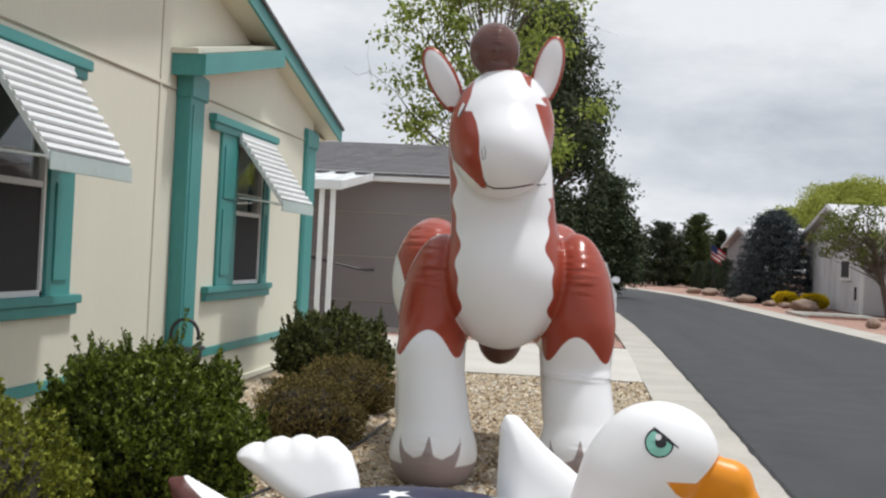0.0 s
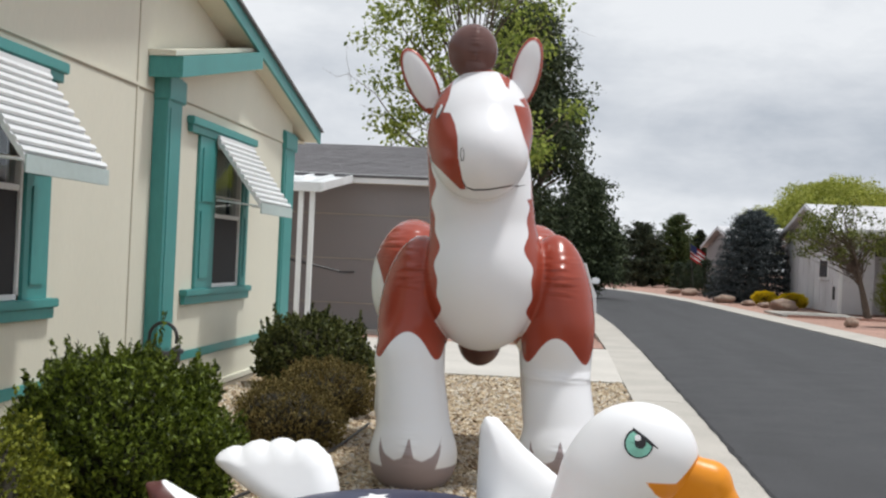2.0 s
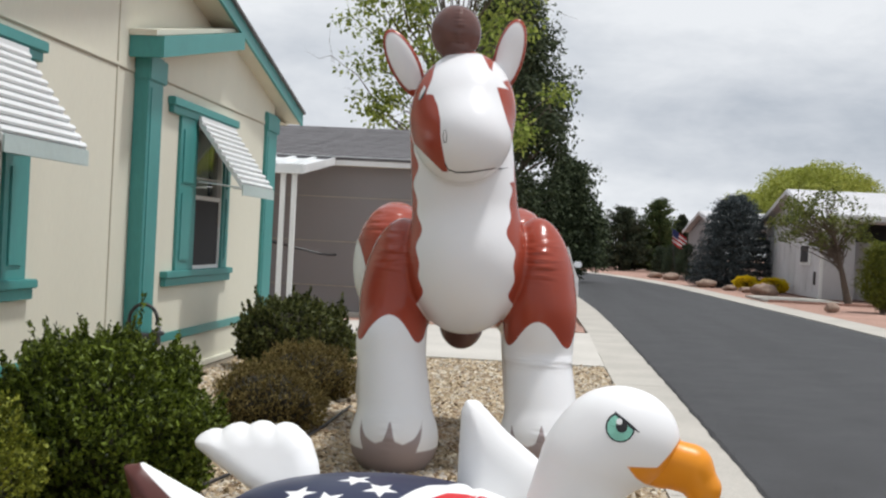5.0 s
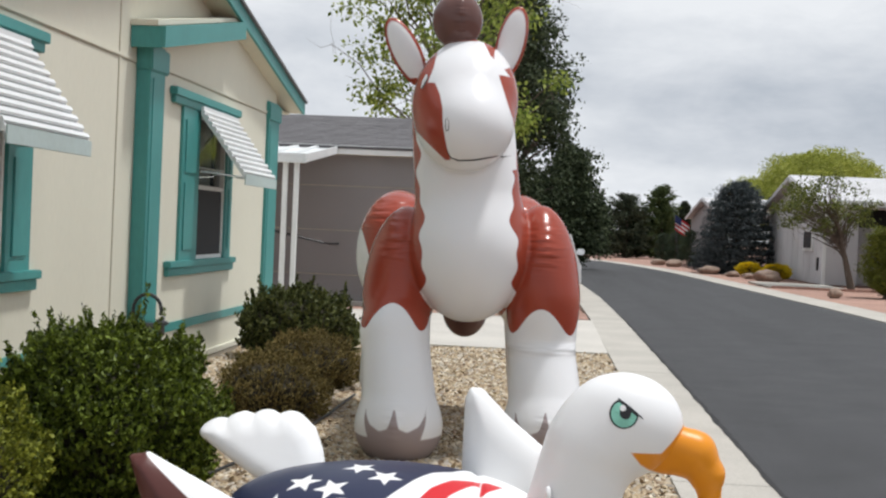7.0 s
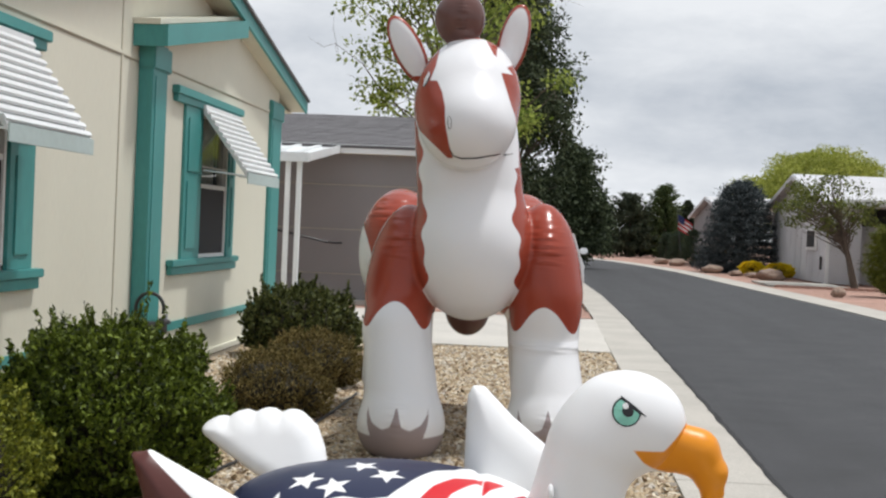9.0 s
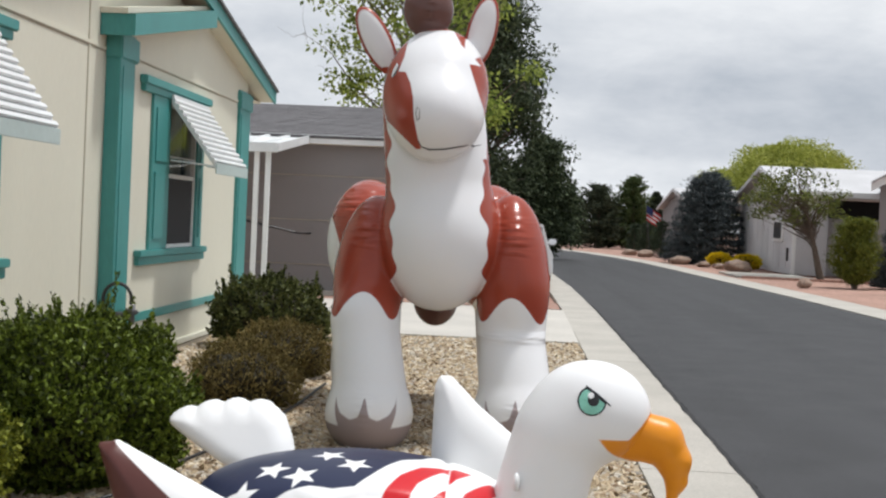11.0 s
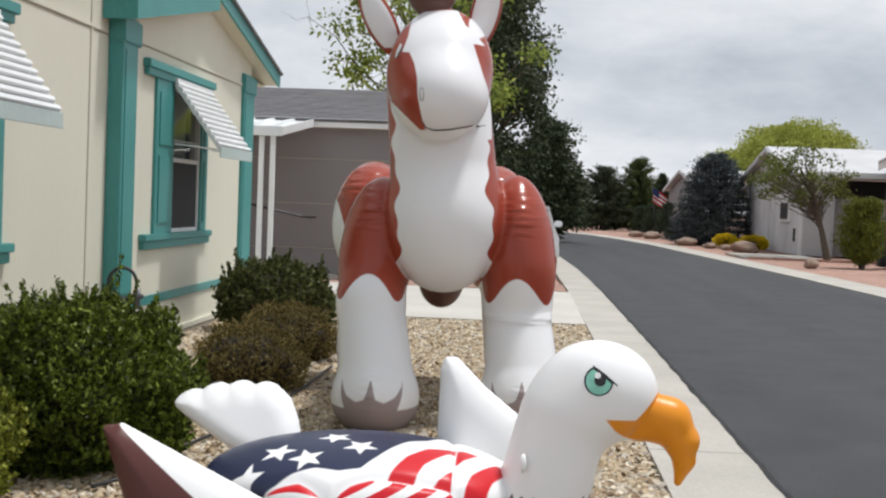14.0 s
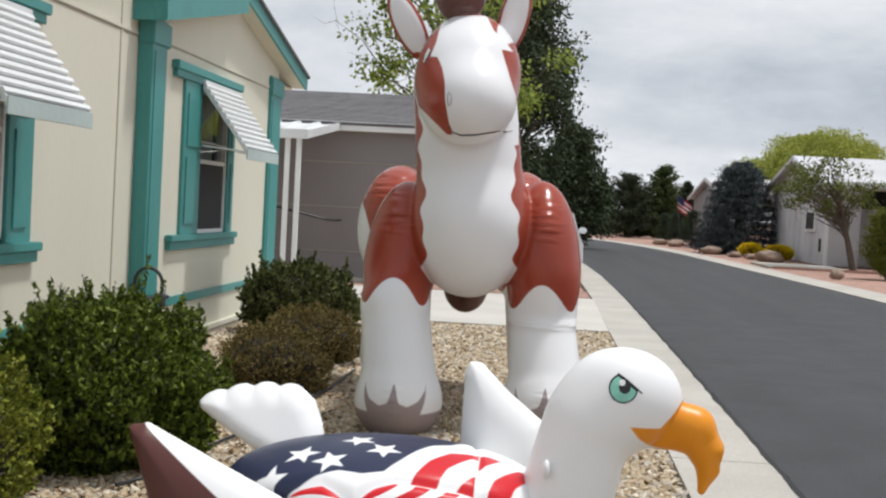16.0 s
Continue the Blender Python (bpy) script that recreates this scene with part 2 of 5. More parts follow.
def surface_net(field, lo, hi, h):
    """Vertices and quads of the surface where field(x, y, z) = 0, on a grid of step h."""
    ax = [np.arange(a, b + h, h) for a, b in zip(lo, hi)]
    X, Y, Z = np.meshgrid(*ax, indexing="ij")
    V = field(X, Y, Z)
    n = V.shape
    cells = tuple(k - 1 for k in n)
    total, count = np.zeros((*cells, 3)), np.zeros(cells)
    corner = [(i, j, k) for i in (0, 1) for j in (0, 1) for k in (0, 1)]

    def at(c):
        return V[c[0]:n[0] - 1 + c[0], c[1]:n[1] - 1 + c[1], c[2]:n[2] - 1 + c[2]]
    for c in corner:
        for a in range(3):
            if c[a]:
                continue
            d = list(c)
            d[a] = 1
            v0, v1 = at(c), at(d)
            m = (v0 < 0) != (v1 < 0)
            t = np.where(m, v0 / np.where(m, v0 - v1, 1), 0)
            for b in range(3):
                total[..., b] += np.where(m, c[b] + (t if b == a else 0), 0)
            count += m
    used = count > 0
    index = -np.ones(cells, int)
    index[used] = np.arange(used.sum())
    ijk = np.argwhere(used)
    verts = (ijk + total[used] / count[used][:, None]) * h + np.array(lo)
    quads = []
    for a in range(3):
        b, c = (a + 1) % 3, (a + 2) % 3
        s0, s1 = [slice(None)] * 3, [slice(None)] * 3
        s0[a], s1[a] = slice(0, n[a] - 1), slice(1, n[a])
        neg = V[tuple(s0)] < 0
        pos = V[tuple(s1)] < 0
        e = np.argwhere(neg != pos)
        e = e[(e[:, b] > 0) & (e[:, c] > 0) & (e[:, b] < n[b] - 1) & (e[:, c] < n[c] - 1)]
        q = []
        for db, dc in ((-1, -1), (0, -1), (0, 0), (-1, 0)):
            f = e.copy()
            f[:, b] += db
            f[:, c] += dc
            q.append(index[f[:, 0], f[:, 1], f[:, 2]])
        q = np.stack(q, 1)
        flip = ~neg[e[:, 0], e[:, 1], e[:, 2]]
        q[flip] = q[flip][:, ::-1]
        quads.append(q)
    return verts, np.concatenate(quads)


def ell(P, c, r, axis=None, roll=None):
    """Distance to an ellipsoid; axis: rows of its own frame."""
    d = [P[i] - c[i] for i in range(3)]
    if axis is not None:
        d = [sum(axis[k][i] * d[i] for i in range(3)) for k in range(3)]
    k0 = np.sqrt(sum((d[i] / r[i]) ** 2 for i in range(3)))
    k1 = np.sqrt(sum((d[i] / r[i] ** 2) ** 2 for i in range(3))) + 1e-9
    return k0 * (k0 - 1) / k1


def cone(P, a, b, ra, rb):
    """Distance to a limb whose radius runs from ra to rb."""
    ab = [b[i] - a[i] for i in range(3)]
    l2 = sum(v * v for v in ab)
    t = np.clip(sum((P[i] - a[i]) * ab[i] for i in range(3)) / l2, 0, 1)
    return np.sqrt(sum((P[i] - a[i] - t * ab[i]) ** 2 for i in range(3))) - (ra + (rb - ra) * t)


def soft(a, b, k):
    """Union with a rounded seam of width k."""
    h = np.clip(0.5 + 0.5 * (b - a) / k, 0, 1)
    return b + (a - b) * h - k * h * (1 - h)


def net_mesh(name, verts, quads, fields, mats):
    me = bpy.data.meshes.new(name)
    me.from_pydata(verts.tolist(), [], quads.tolist())
    for key, values in fields.items():
        me.attributes.new(key, "FLOAT", "POINT").data.foreach_set("value", np.asarray(values, np.float32))
    for m in mats:
        me.materials.append(m)
    me.shade_smooth()
    return me

# ---- ground ----
ROAD = [(-25, 1.27, 6.9), (5, 1.27, 6.85), (14, 1.27, 6.75), (22, 1.24, 6.62), (30, 1.12, 6.35), (38, 0.85, 5.95), (46, 0.3, 5.55),
        (54, -0.7, 5.15), (62, -2.2, 4.4), (70, -4.4, 3.2), (78, -7.6, 1.4), (86, -12, -1.6), (94, -18, -6), (104, -28, -14)]


def road_at(y):
    ys = [r[0] for r in ROAD]
    return np.interp(y, ys, [r[1] for r in ROAD]), np.interp(y, ys, [r[2] for r in ROAD])


def strip(name, side, off0, off1, z, y0, y1, step, mat, thick=0.1, label=""):
    """A band along the road; side 0 / 1: its left / right edge; both=2 spans the road."""
    bm = bmesh.new()
    rows = []
    y = y0
    while y < y1 + 1e-6:
        l, r = road_at(y)
        a, b = (l + off0, r + off1) if side == 2 else ((l, r)[side] + off0, (l, r)[side] + off1)
        rows.append([bm.verts.new((x, y, h)) for x, h in ((a, z - thick), (a, z), (b, z), (b, z - thick))])
        y += step
    for p, q in zip(rows, rows[1:]):
        for k in range(3):
            bm.faces.new((p[k], p[k + 1], q[k + 1], q[k]))
    bm.faces.new(rows[0])
    bm.faces.new(rows[-1][::-1])
    bmesh.ops.recalc_face_normals(bm, faces=bm.faces)
    return part(name, bm, mat)


def big_ground():
    bm = bmesh.new()
    bmesh.ops.create_grid(bm, x_segments=60, y_segments=60, size=900)
    for v in bm.verts:
        v.co.z = -0.05
    return tagged(part("ground", bm, M_REDSOIL), "reddish gravel ground of the yards along the street", "ground", kind="structure")


big_ground()
tagged(strip("road", 2, 0, 0, 0.0, -25, 104, 1.5, M_ASPHALT), "dark grey asphalt street bending away", "road", kind="structure")

# kerb slabs, cast one by one with joints between them
kerb = thing("kerb", "pale concrete roll kerb with joints and a crack", "kerb", kind="structure")
y = -4.53
while y < 60:
    n = 6.1
    o = strip("slab", 0, -0.60, -0.006, 0.022, y, y + n - 0.012, (n - 0.012) / 3, M_CONCRETE)
    o.parent = kerb
    y += n
tagged(part("driveway", box(7.3, 10.05, 43.6, 47.6, -0.1, 0.02, 0.01), M_CONCRETE), "pale concrete driveway of the house across the street", "driveway", kind="structure")
edging = thing("brick_edging", "low red brick edging beside the driveway", "edging", kind="structure")
one = mesh_of("brick", box(-0.1, 0.1, -0.05, 0.05, 0, 0.08, 0.008))
one.materials.append(M_REDSOIL)
for i in range(22):
    b = part("brick", one, None, edging)
    b.location = (7.5 + i * 0.215, 43.2, -0.04)
kerb2 = thing("kerb", "pale concrete pavement edge across the street", "kerb", kind="structure")
y = 0.0
while y < 92:
    o = strip("slab", 1, 0.006, 1.0, 0.022, y, y + 3.98, 0.995, M_CONCRETE)
    o.parent = kerb2
    y += 4.0

# crumbled edge of the asphalt along the kerb
def broken_edge():
    bm, rows, yy = bmesh.new(), [], 4.0
    while yy < 24:
        x = float(road_at(yy)[0])
        k = 0.010 + 0.022 * max(0, noise.noise(Vector((yy * 2.1, 0, 0))) + 0.2) + 0.008 * noise.noise(Vector((yy * 11, 3, 0)))
        m = 0.020 + 0.02 * noise.noise(Vector((yy * 9, 7, 0)))
        rows.append([bm.verts.new((x - max(0.004, k), yy, 0.0255)), bm.verts.new((x + m, yy, 0.022)), bm.verts.new((x + m + 0.02, yy, 0.001))])
        yy += 0.022
    for p, q in zip(rows, rows[1:]):
        for j in range(2):
            bm.faces.new((p[j], p[j + 1], q[j + 1], q[j]))
    return tagged(part("asphalt_edge", bm, M_TAR), "black crumbled edge of the asphalt", "road", kind="structure")


broken_edge()

# the gravel bed and the driveway behind it
tagged(part("gravel_bed", box(-3.9, 0.655, -3, 15.7, -0.2, -0.012), M_SOIL), "tan soil bed under the gravel", "ground", kind="structure")
drive = thing("driveway", "pale concrete driveway with a joint", "driveway", kind="structure")
for x0, x1 in ((-9.0, -2.6), (-2.588, 0.66)):
    part("slab", box(x0, x1, 15.71, 21.6, -0.1, 0.024, 0.006), M_DRIVE, drive)
tagged(part("flower_bed", box(-3.0, 0.6, 21.7, 23.4, -0.1, 0.03, 0.01), M_REDSOIL), "red gravel bed beside the driveway", "ground", kind="structure")
tagged(part("driveway", box(-9, 0.3, 23.5, 34, -0.1, 0.02, 0.006), M_DRIVE), "pale concrete driveway further down", "driveway", kind="structure")


def pebbles(n, x0, x1, y0, y1, size, seed, z=-0.012):
    """Loose stones scattered thickly on a bed, in one mesh."""
    rng = np.random.default_rng(seed)
    base = np.array([(1, 0, 0), (0.3, 0.9, 0.1), (-0.8, 0.6, 0), (-0.9, -0.5, 0.1), (0.2, -1, 0), (0.35, 0.1, 0.8), (-0.4, 0, 0.75), (0, 0, -0.6)])
    tri = np.array([(0, 1, 5), (1, 2, 6), (1, 6, 5), (2, 3, 6), (3, 4, 6), (4, 5, 6), (4, 0, 5), (1, 0, 7), (2, 1, 7), (3, 2, 7), (4, 3, 7), (0, 4, 7)])
    c = np.stack([rng.uniform(x0, x1, n), rng.uniform(y0, y1, n), np.full(n, z) + rng.uniform(0, size * 0.8, n)], 1)
    a, s = rng.uniform(0, 6.28, n), size * rng.uniform(0.55, 1.35, n)
    sx, sy, sz = s * rng.uniform(0.9, 1.7, n), s * rng.uniform(0.5, 0.9, n), s * rng.uniform(0.45, 0.8, n)
    p = base[None] * np.stack([sx, sy, sz], 1)[:, None] * rng.uniform(0.85, 1.15, (n, 8, 1))
    tilt = rng.normal(0, 0.35, (n, 1))
    q = np.stack([p[..., 0] * np.cos(a)[:, None] - p[..., 1] * np.sin(a)[:, None], p[..., 0] * np.sin(a)[:, None] + p[..., 1] * np.cos(a)[:, None],
                  p[..., 2] + tilt * p[..., 0]], 2) + c[:, None]
    me = bpy.data.meshes.new("gravel")
    me.from_pydata(q.reshape(-1, 3).tolist(), [], (tri[None] + 8 * np.arange(n)[:, None, None]).reshape(-1, 3).tolist())
    return me


def stone_material():
    m = bpy.data.materials.new("gravel_stone")
    m.use_nodes = True
    nt = m.node_tree
    b = nt.nodes["Principled BSDF"]
    g, r = nt.nodes.new("ShaderNodeNewGeometry"), nt.nodes.new("ShaderNodeValToRGB")
    e = r.color_ramp.elements
    e[0].color, e[1].color = (0.20, 0.13, 0.075, 1), (0.76, 0.68, 0.53, 1)
    for p, c in ((0.3, (0.42, 0.32, 0.20, 1)), (0.6, (0.52, 0.42, 0.28, 1)), (0.8, (0.40, 0.36, 0.31, 1))):
        e.new(p).color = c
    nt.links.new(g.outputs["Random Per Island"], r.inputs["Fac"])
    nt.links.new(r.outputs["Color"], b.inputs["Base Color"])
    b.inputs["Roughness"].default_value = 0.75
    return m


M_PEBBLE = stone_material()
g1 = part("gravel", pebbles(36000, -3.0, 0.655, 5.5, 10.5, 0.023, 1), M_PEBBLE)
g2 = part("gravel", pebbles(26000, -3.6, 0.655, 10.5, 15.68, 0.025, 2), M_PEBBLE)
g3 = part("gravel", pebbles(16000, -3.8, 0.655, -2.9, 5.5, 0.026, 3), M_PEBBLE)
for o in (g1, g2, g3):
    tagged(o, "loose tan and brown landscaping gravel", "gravel", kind="stuff")

# ---- the cream house with teal trim ----
XA, XB, XE = -3.88, -3.78, -3.57          # main wall, projecting bay, outer edge of the roof overhang
PEAK_Y, EAVE_Y, EAVE_Z, PITCH = 10.83, 17.20, 3.143, 0.188
BAY_Y, BAY_END = 10.84, 13.72            # ends of the nested slope over the bay


def roof_z(y):
    return EAVE_Z + (EAVE_Y - y) * PITCH if y > PEAK_Y else EAVE_Z + (EAVE_Y - PEAK_Y) * PITCH - (PEAK_Y - y) * PITCH


def bay_z(y):
    return 3.148 + (y - BAY_Y) * 0.178


def wall_with_hole(name, x0, x1, y0, y1, tops, hole, mat, parent=None):
    """A wall in the y-z plane between y0 and y1, tops = (y, z) along its upper edge, one opening (y, y, z, z)."""
    bm = bmesh.new()
    a, b, c, d = hole
    tz = lambda yy: float(np.interp(yy, [t[0] for t in tops], [t[1] for t in tops]))
    prism([(y0, 0), (a, 0), (a, tz(a)), (y0, tz(y0))], "x", x0, x1, bm)
    mid = [(t[0], t[1]) for t in tops if b < t[0] < y1]
    prism([(b, 0), (y1, 0), (y1, tz(y1))] + mid[::-1] + [(b, tz(b))], "x", x0, x1, bm)
    prism([(a, 0), (b, 0), (b, c), (a, c)], "x", x0, x1, bm)
    mid = [(t[0], t[1]) for t in tops if a < t[0] < b]
    prism([(a, d), (b, d), (b, tz(b))] + mid[::-1] + [(a, tz(a))], "x", x0, x1, bm)
    return part(name, bm, mat, parent)


house = thing("house", "cream sided manufactured home with teal trim", "house", kind="structure")
W1, W2 = (7.00, 8.34, 1.05, 2.60), (12.74, 13.81, 1.05, 2.55)
wall_with_hole("wall", XA - 0.12, XA, 4.3, 13.6, [(4.3, roof_z(4.3) - 0.16), (PEAK_Y, roof_z(PEAK_Y) - 0.16), (13.6, roof_z(13.6) - 0.16)], W1, M_CREAM, house)
wall_with_hole("wall", XB - 0.12, XB, 11.3, 16.35, [(11.3, bay_z(11.3) - 0.165), (BAY_END, bay_z(BAY_END) - 0.165), (BAY_END + 0.1, roof_z(BAY_END + 0.1) - 0.16), (16.35, roof_z(16.35) - 0.16)], W2, M_CREAM, house)
part("wall", box(-12, XB - 0.12, 16.23, 16.35, 0, 3.0), M_CREAM, house)
part("wall", box(-12, XA - 0.12, 4.3, 4.42, 0, 3.0), M_CREAM, house)
part("wall", box(-12.12, -12, 4.3, 16.35, 0, 3.0), M_CREAM, house)
part("floor", box(-12, XB - 0.12, 4.42, 16.23, 0.1, 0.4), M_DARK, house)
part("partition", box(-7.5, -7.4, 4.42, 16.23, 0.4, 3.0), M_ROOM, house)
# roof planes over the whole house
for s, (ya, yb) in enumerate(((PEAK_Y, EAVE_Y), (4.2, PEAK_Y))):
    part("roof", prism([(ya, roof_z(ya)), (yb, roof_z(yb)), (yb, roof_z(yb) - 0.03), (ya, roof_z(ya) - 0.03)], "x", -12.4, XE + 0.035), M_SHINGLE, house)
    part("soffit", prism([(ya, roof_z(ya) - 0.155), (yb, roof_z(yb) - 0.155), (yb, roof_z(yb) - 0.17), (ya, roof_z(ya) - 0.17)], "x", XA + 0.003, XE - 0.03), M_SOFFIT, house)
    part("fascia", prism([(ya, roof_z(ya) - 0.025), (yb, roof_z(yb) - 0.025), (yb, roof_z(yb) - 0.185), (ya, roof_z(ya) - 0.185)], "x", XE - 0.03, XE), M_TEAL, house)
part("soffit", box(-12, XB, 16.36, EAVE_Y - 0.03, 2.95, 2.965), M_SOFFIT, house)
part("fascia", box(-12, XE - 0.031, EAVE_Y - 0.03, EAVE_Y - 0.002, 2.98, 3.10), M_TEAL, house)
# nested gable over the bay: its near slope meets the large one
bay = thing("bay_gable", "small nested gable with teal boards over the bay", "gable", kind="structure")
yb = BAY_END
part("fascia", prism([(BAY_Y, bay_z(BAY_Y)), (yb, bay_z(yb)), (yb, bay_z(yb) - 0.19), (BAY_Y, bay_z(BAY_Y) - 0.19)], "x", XE - 0.03, XE + 0.004), M_TEAL, bay)
part("eave_board", box(XA + 0.003, XE - 0.031, BAY_Y, BAY_Y + 0.03, bay_z(BAY_Y) - 0.19, bay_z(BAY_Y)), M_TEAL, bay)
part("drip_edge", prism([(BAY_Y - 0.02, bay_z(BAY_Y - 0.02) + 0.055), (BAY_END - 0.15, bay_z(BAY_END - 0.15) + 0.045), (BAY_END - 0.15, bay_z(BAY_END - 0.15) + 0.003), (BAY_Y - 0.02, bay_z(BAY_Y - 0.02) + 0.003)], "x", XA + 0.003, XE - 0.06), M_CREAM, bay)
part("soffit", prism([(BAY_Y + 0.035, bay_z(BAY_Y + 0.03) - 0.16), (yb, bay_z(yb) - 0.16), (yb, bay_z(yb) - 0.175), (BAY_Y + 0.035, bay_z(BAY_Y + 0.03) - 0.175)], "x", XB + 0.004, XE - 0.033), M_SOFFIT, bay)
part("soffit", prism([(BAY_Y + 0.035, bay_z(BAY_Y + 0.03) - 0.16), (11.28, bay_z(11.28) - 0.16), (11.28, bay_z(11.28) - 0.175), (BAY_Y + 0.035, bay_z(BAY_Y + 0.03) - 0.175)], "x", XA + 0.004, XB), M_SOFFIT, bay)


def pilaster(y0, y1, top):
    p = thing("corner_post", "teal boxed corner post with a stepped cap", "post", group="corner posts", kind="structure")
    part("shaft", box(XA + 0.002, XB + 0.035, y0, y1, 0.40, top, 0.006), M_TEAL, p)
    part("cap", box(XA + 0.002, XB + 0.055, y0 - 0.02, y1 + 0.06, top - 0.24, top - 0.02, 0.012), M_TEAL, p)
    part("groove_board", box(XB + 0.035, XB + 0.043, y0 + 0.07, y1 - 0.07, 0.52, top - 0.30, 0.003), M_TEAL, p)


pilaster(11.02, 11.45, 3.02)
pilaster(15.80, 16.40, 3.00)

trim = thing("wall_trim", "teal floor band and cream battens on the siding", "trim", kind="structure")
part("band", box(XA, XA + 0.018, 4.3, 11.0, 0.365, 0.45, 0.004), M_TEAL, trim)
part("band", box(XB, XB + 0.018, 11.47, 15.79, 0.365, 0.45, 0.004), M_TEAL, trim)
part("skirt", box(XB, XB + 0.03, 11.3, 16.35, 0.0, 0.06, 0.004), M_CREAM, trim)
part("skirt", box(XA, XA + 0.03, 4.3, 11.0, 0.0, 0.06, 0.004), M_CREAM, trim)
M_SEAM = material("seam_shadow_gap", (0.42, 0.38, 0.29), 0.9, 20, 0.1, 0.0)
for x, ya, yc in ((XA, 4.3, 11.0), (XB, 11.47, 15.79)):
    part("seam", box(x, x + 0.004, ya, yc, 2.825, 2.84), M_SEAM, trim)
    part("joint", box(x, x + 0.012, ya, yc, 2.842, 2.875, 0.003), M_CREAM, trim)
for x, yy, top in ((XA, 10.55, 4.05), (XA, 5.2, 3.1)):
    part("seam", box(x, x + 0.004, yy, yy + 0.012, 0.5, top), M_SEAM, trim)
    part("batten", box(x, x + 0.008, yy + 0.013, yy + 0.05, 0.5, top, 0.002), M_CREAM, trim)


def window_unit(name, x, hole, before, after, label):
    """A sash window; before / after: how far its boards reach past the opening along the wall."""
    a, b, c, d = hole
    w = thing(name, label, "window", kind="structure")
    m = 0.5 * (c + d)
    fr = bmesh.new()
    for q in ((a, a + 0.04, c, d), (b - 0.04, b, c, d), (a, b, c, c + 0.04), (a, b, d - 0.04, d)):
        box(x - 0.07, x + 0.012, *q, 0.004, fr)
    part("window_frame", fr, M_WHITE, w)
    part("meeting_rail", box(x - 0.05, x + 0.006, a + 0.04, b - 0.04, m - 0.025, m + 0.02, 0.004), M_WHITE, w)
    for z0, z1, dx in ((c + 0.04, m - 0.025, -0.02), (m + 0.02, d - 0.04, -0.035)):
        g = part("pane", box(x + dx - 0.006, x + dx, a + 0.04, b - 0.04, z0, z1), M_GLASS, w)
        g.visible_shadow = False
    part("insect_screen", box(x - 0.012, x - 0.008, a + 0.04, b - 0.04, c + 0.04, m - 0.025), M_SCREEN, w, "dark insect screen over the lower sash")
    # added dark sheet that stands in for the unlit room behind the glass
    part("dark_backing", box(x - 0.42, x - 0.40, a - 0.8, b + 2.3, c - 0.4, d + 0.3), M_ROOM, w)
    part("screen_bar", box(x + 0.012, x + 0.02, a + 0.02, b - 0.02, m + 0.19, m + 0.205), M_WHITE, w)
    # surround
    part("header", box(x, x + 0.05, a - before + 0.04, b + after - 0.04, d + 0.02, d + 0.10, 0.006), M_TEAL, w)
    part("crown_board", box(x, x + 0.075, a - before, b + after, d + 0.09, d + 0.17, 0.008), M_TEAL, w)
    part("window_sill", box(x, x + 0.075, a - before, b + after, c - 0.065, c, 0.008), M_TEAL, w)
    part("apron", box(x, x + 0.05, a - before + 0.03, b + after - 0.03, c - 0.145, c - 0.065, 0.006), M_TEAL, w)
    for y0, y1 in ((a - 0.62 * before, a - 0.02), (b + 0.02, b + after - 0.13)):
        s = part("shutter", box(x, x + 0.03, y0, y1, c, d + 0.02, 0.004), M_TEAL, w)
        for z0, z1 in ((c + 0.10, m + 0.02), (m + 0.12, d - 0.10)):
            part("raised_panel", box(x + 0.03, x + 0.042, y0 + 0.09, y1 - 0.09, z0, z1, 0.008), M_TEAL, s)
    return w


window_unit("window_1", XA, W1, 0.73, 0.57, "sash window with teal shutters on the cream wall")
window_unit("window_2", XB, W2, 1.03, 0.42, "white sash window framed by teal boards")


# awning metal on its shaded front: the grey-green shade is in the colour
M_VALANCE = material("shaded_valance_aluminium", (0.50, 0.60, 0.58), 0.4, 25, 0.05, 0.04, 0.002)
# darker base metal: the shade in the gaps between slats is painted here
M_PAN = material("gap_shade_aluminium", (0.33, 0.34, 0.34), 0.45, 25, 0.08, 0.05, 0.002)


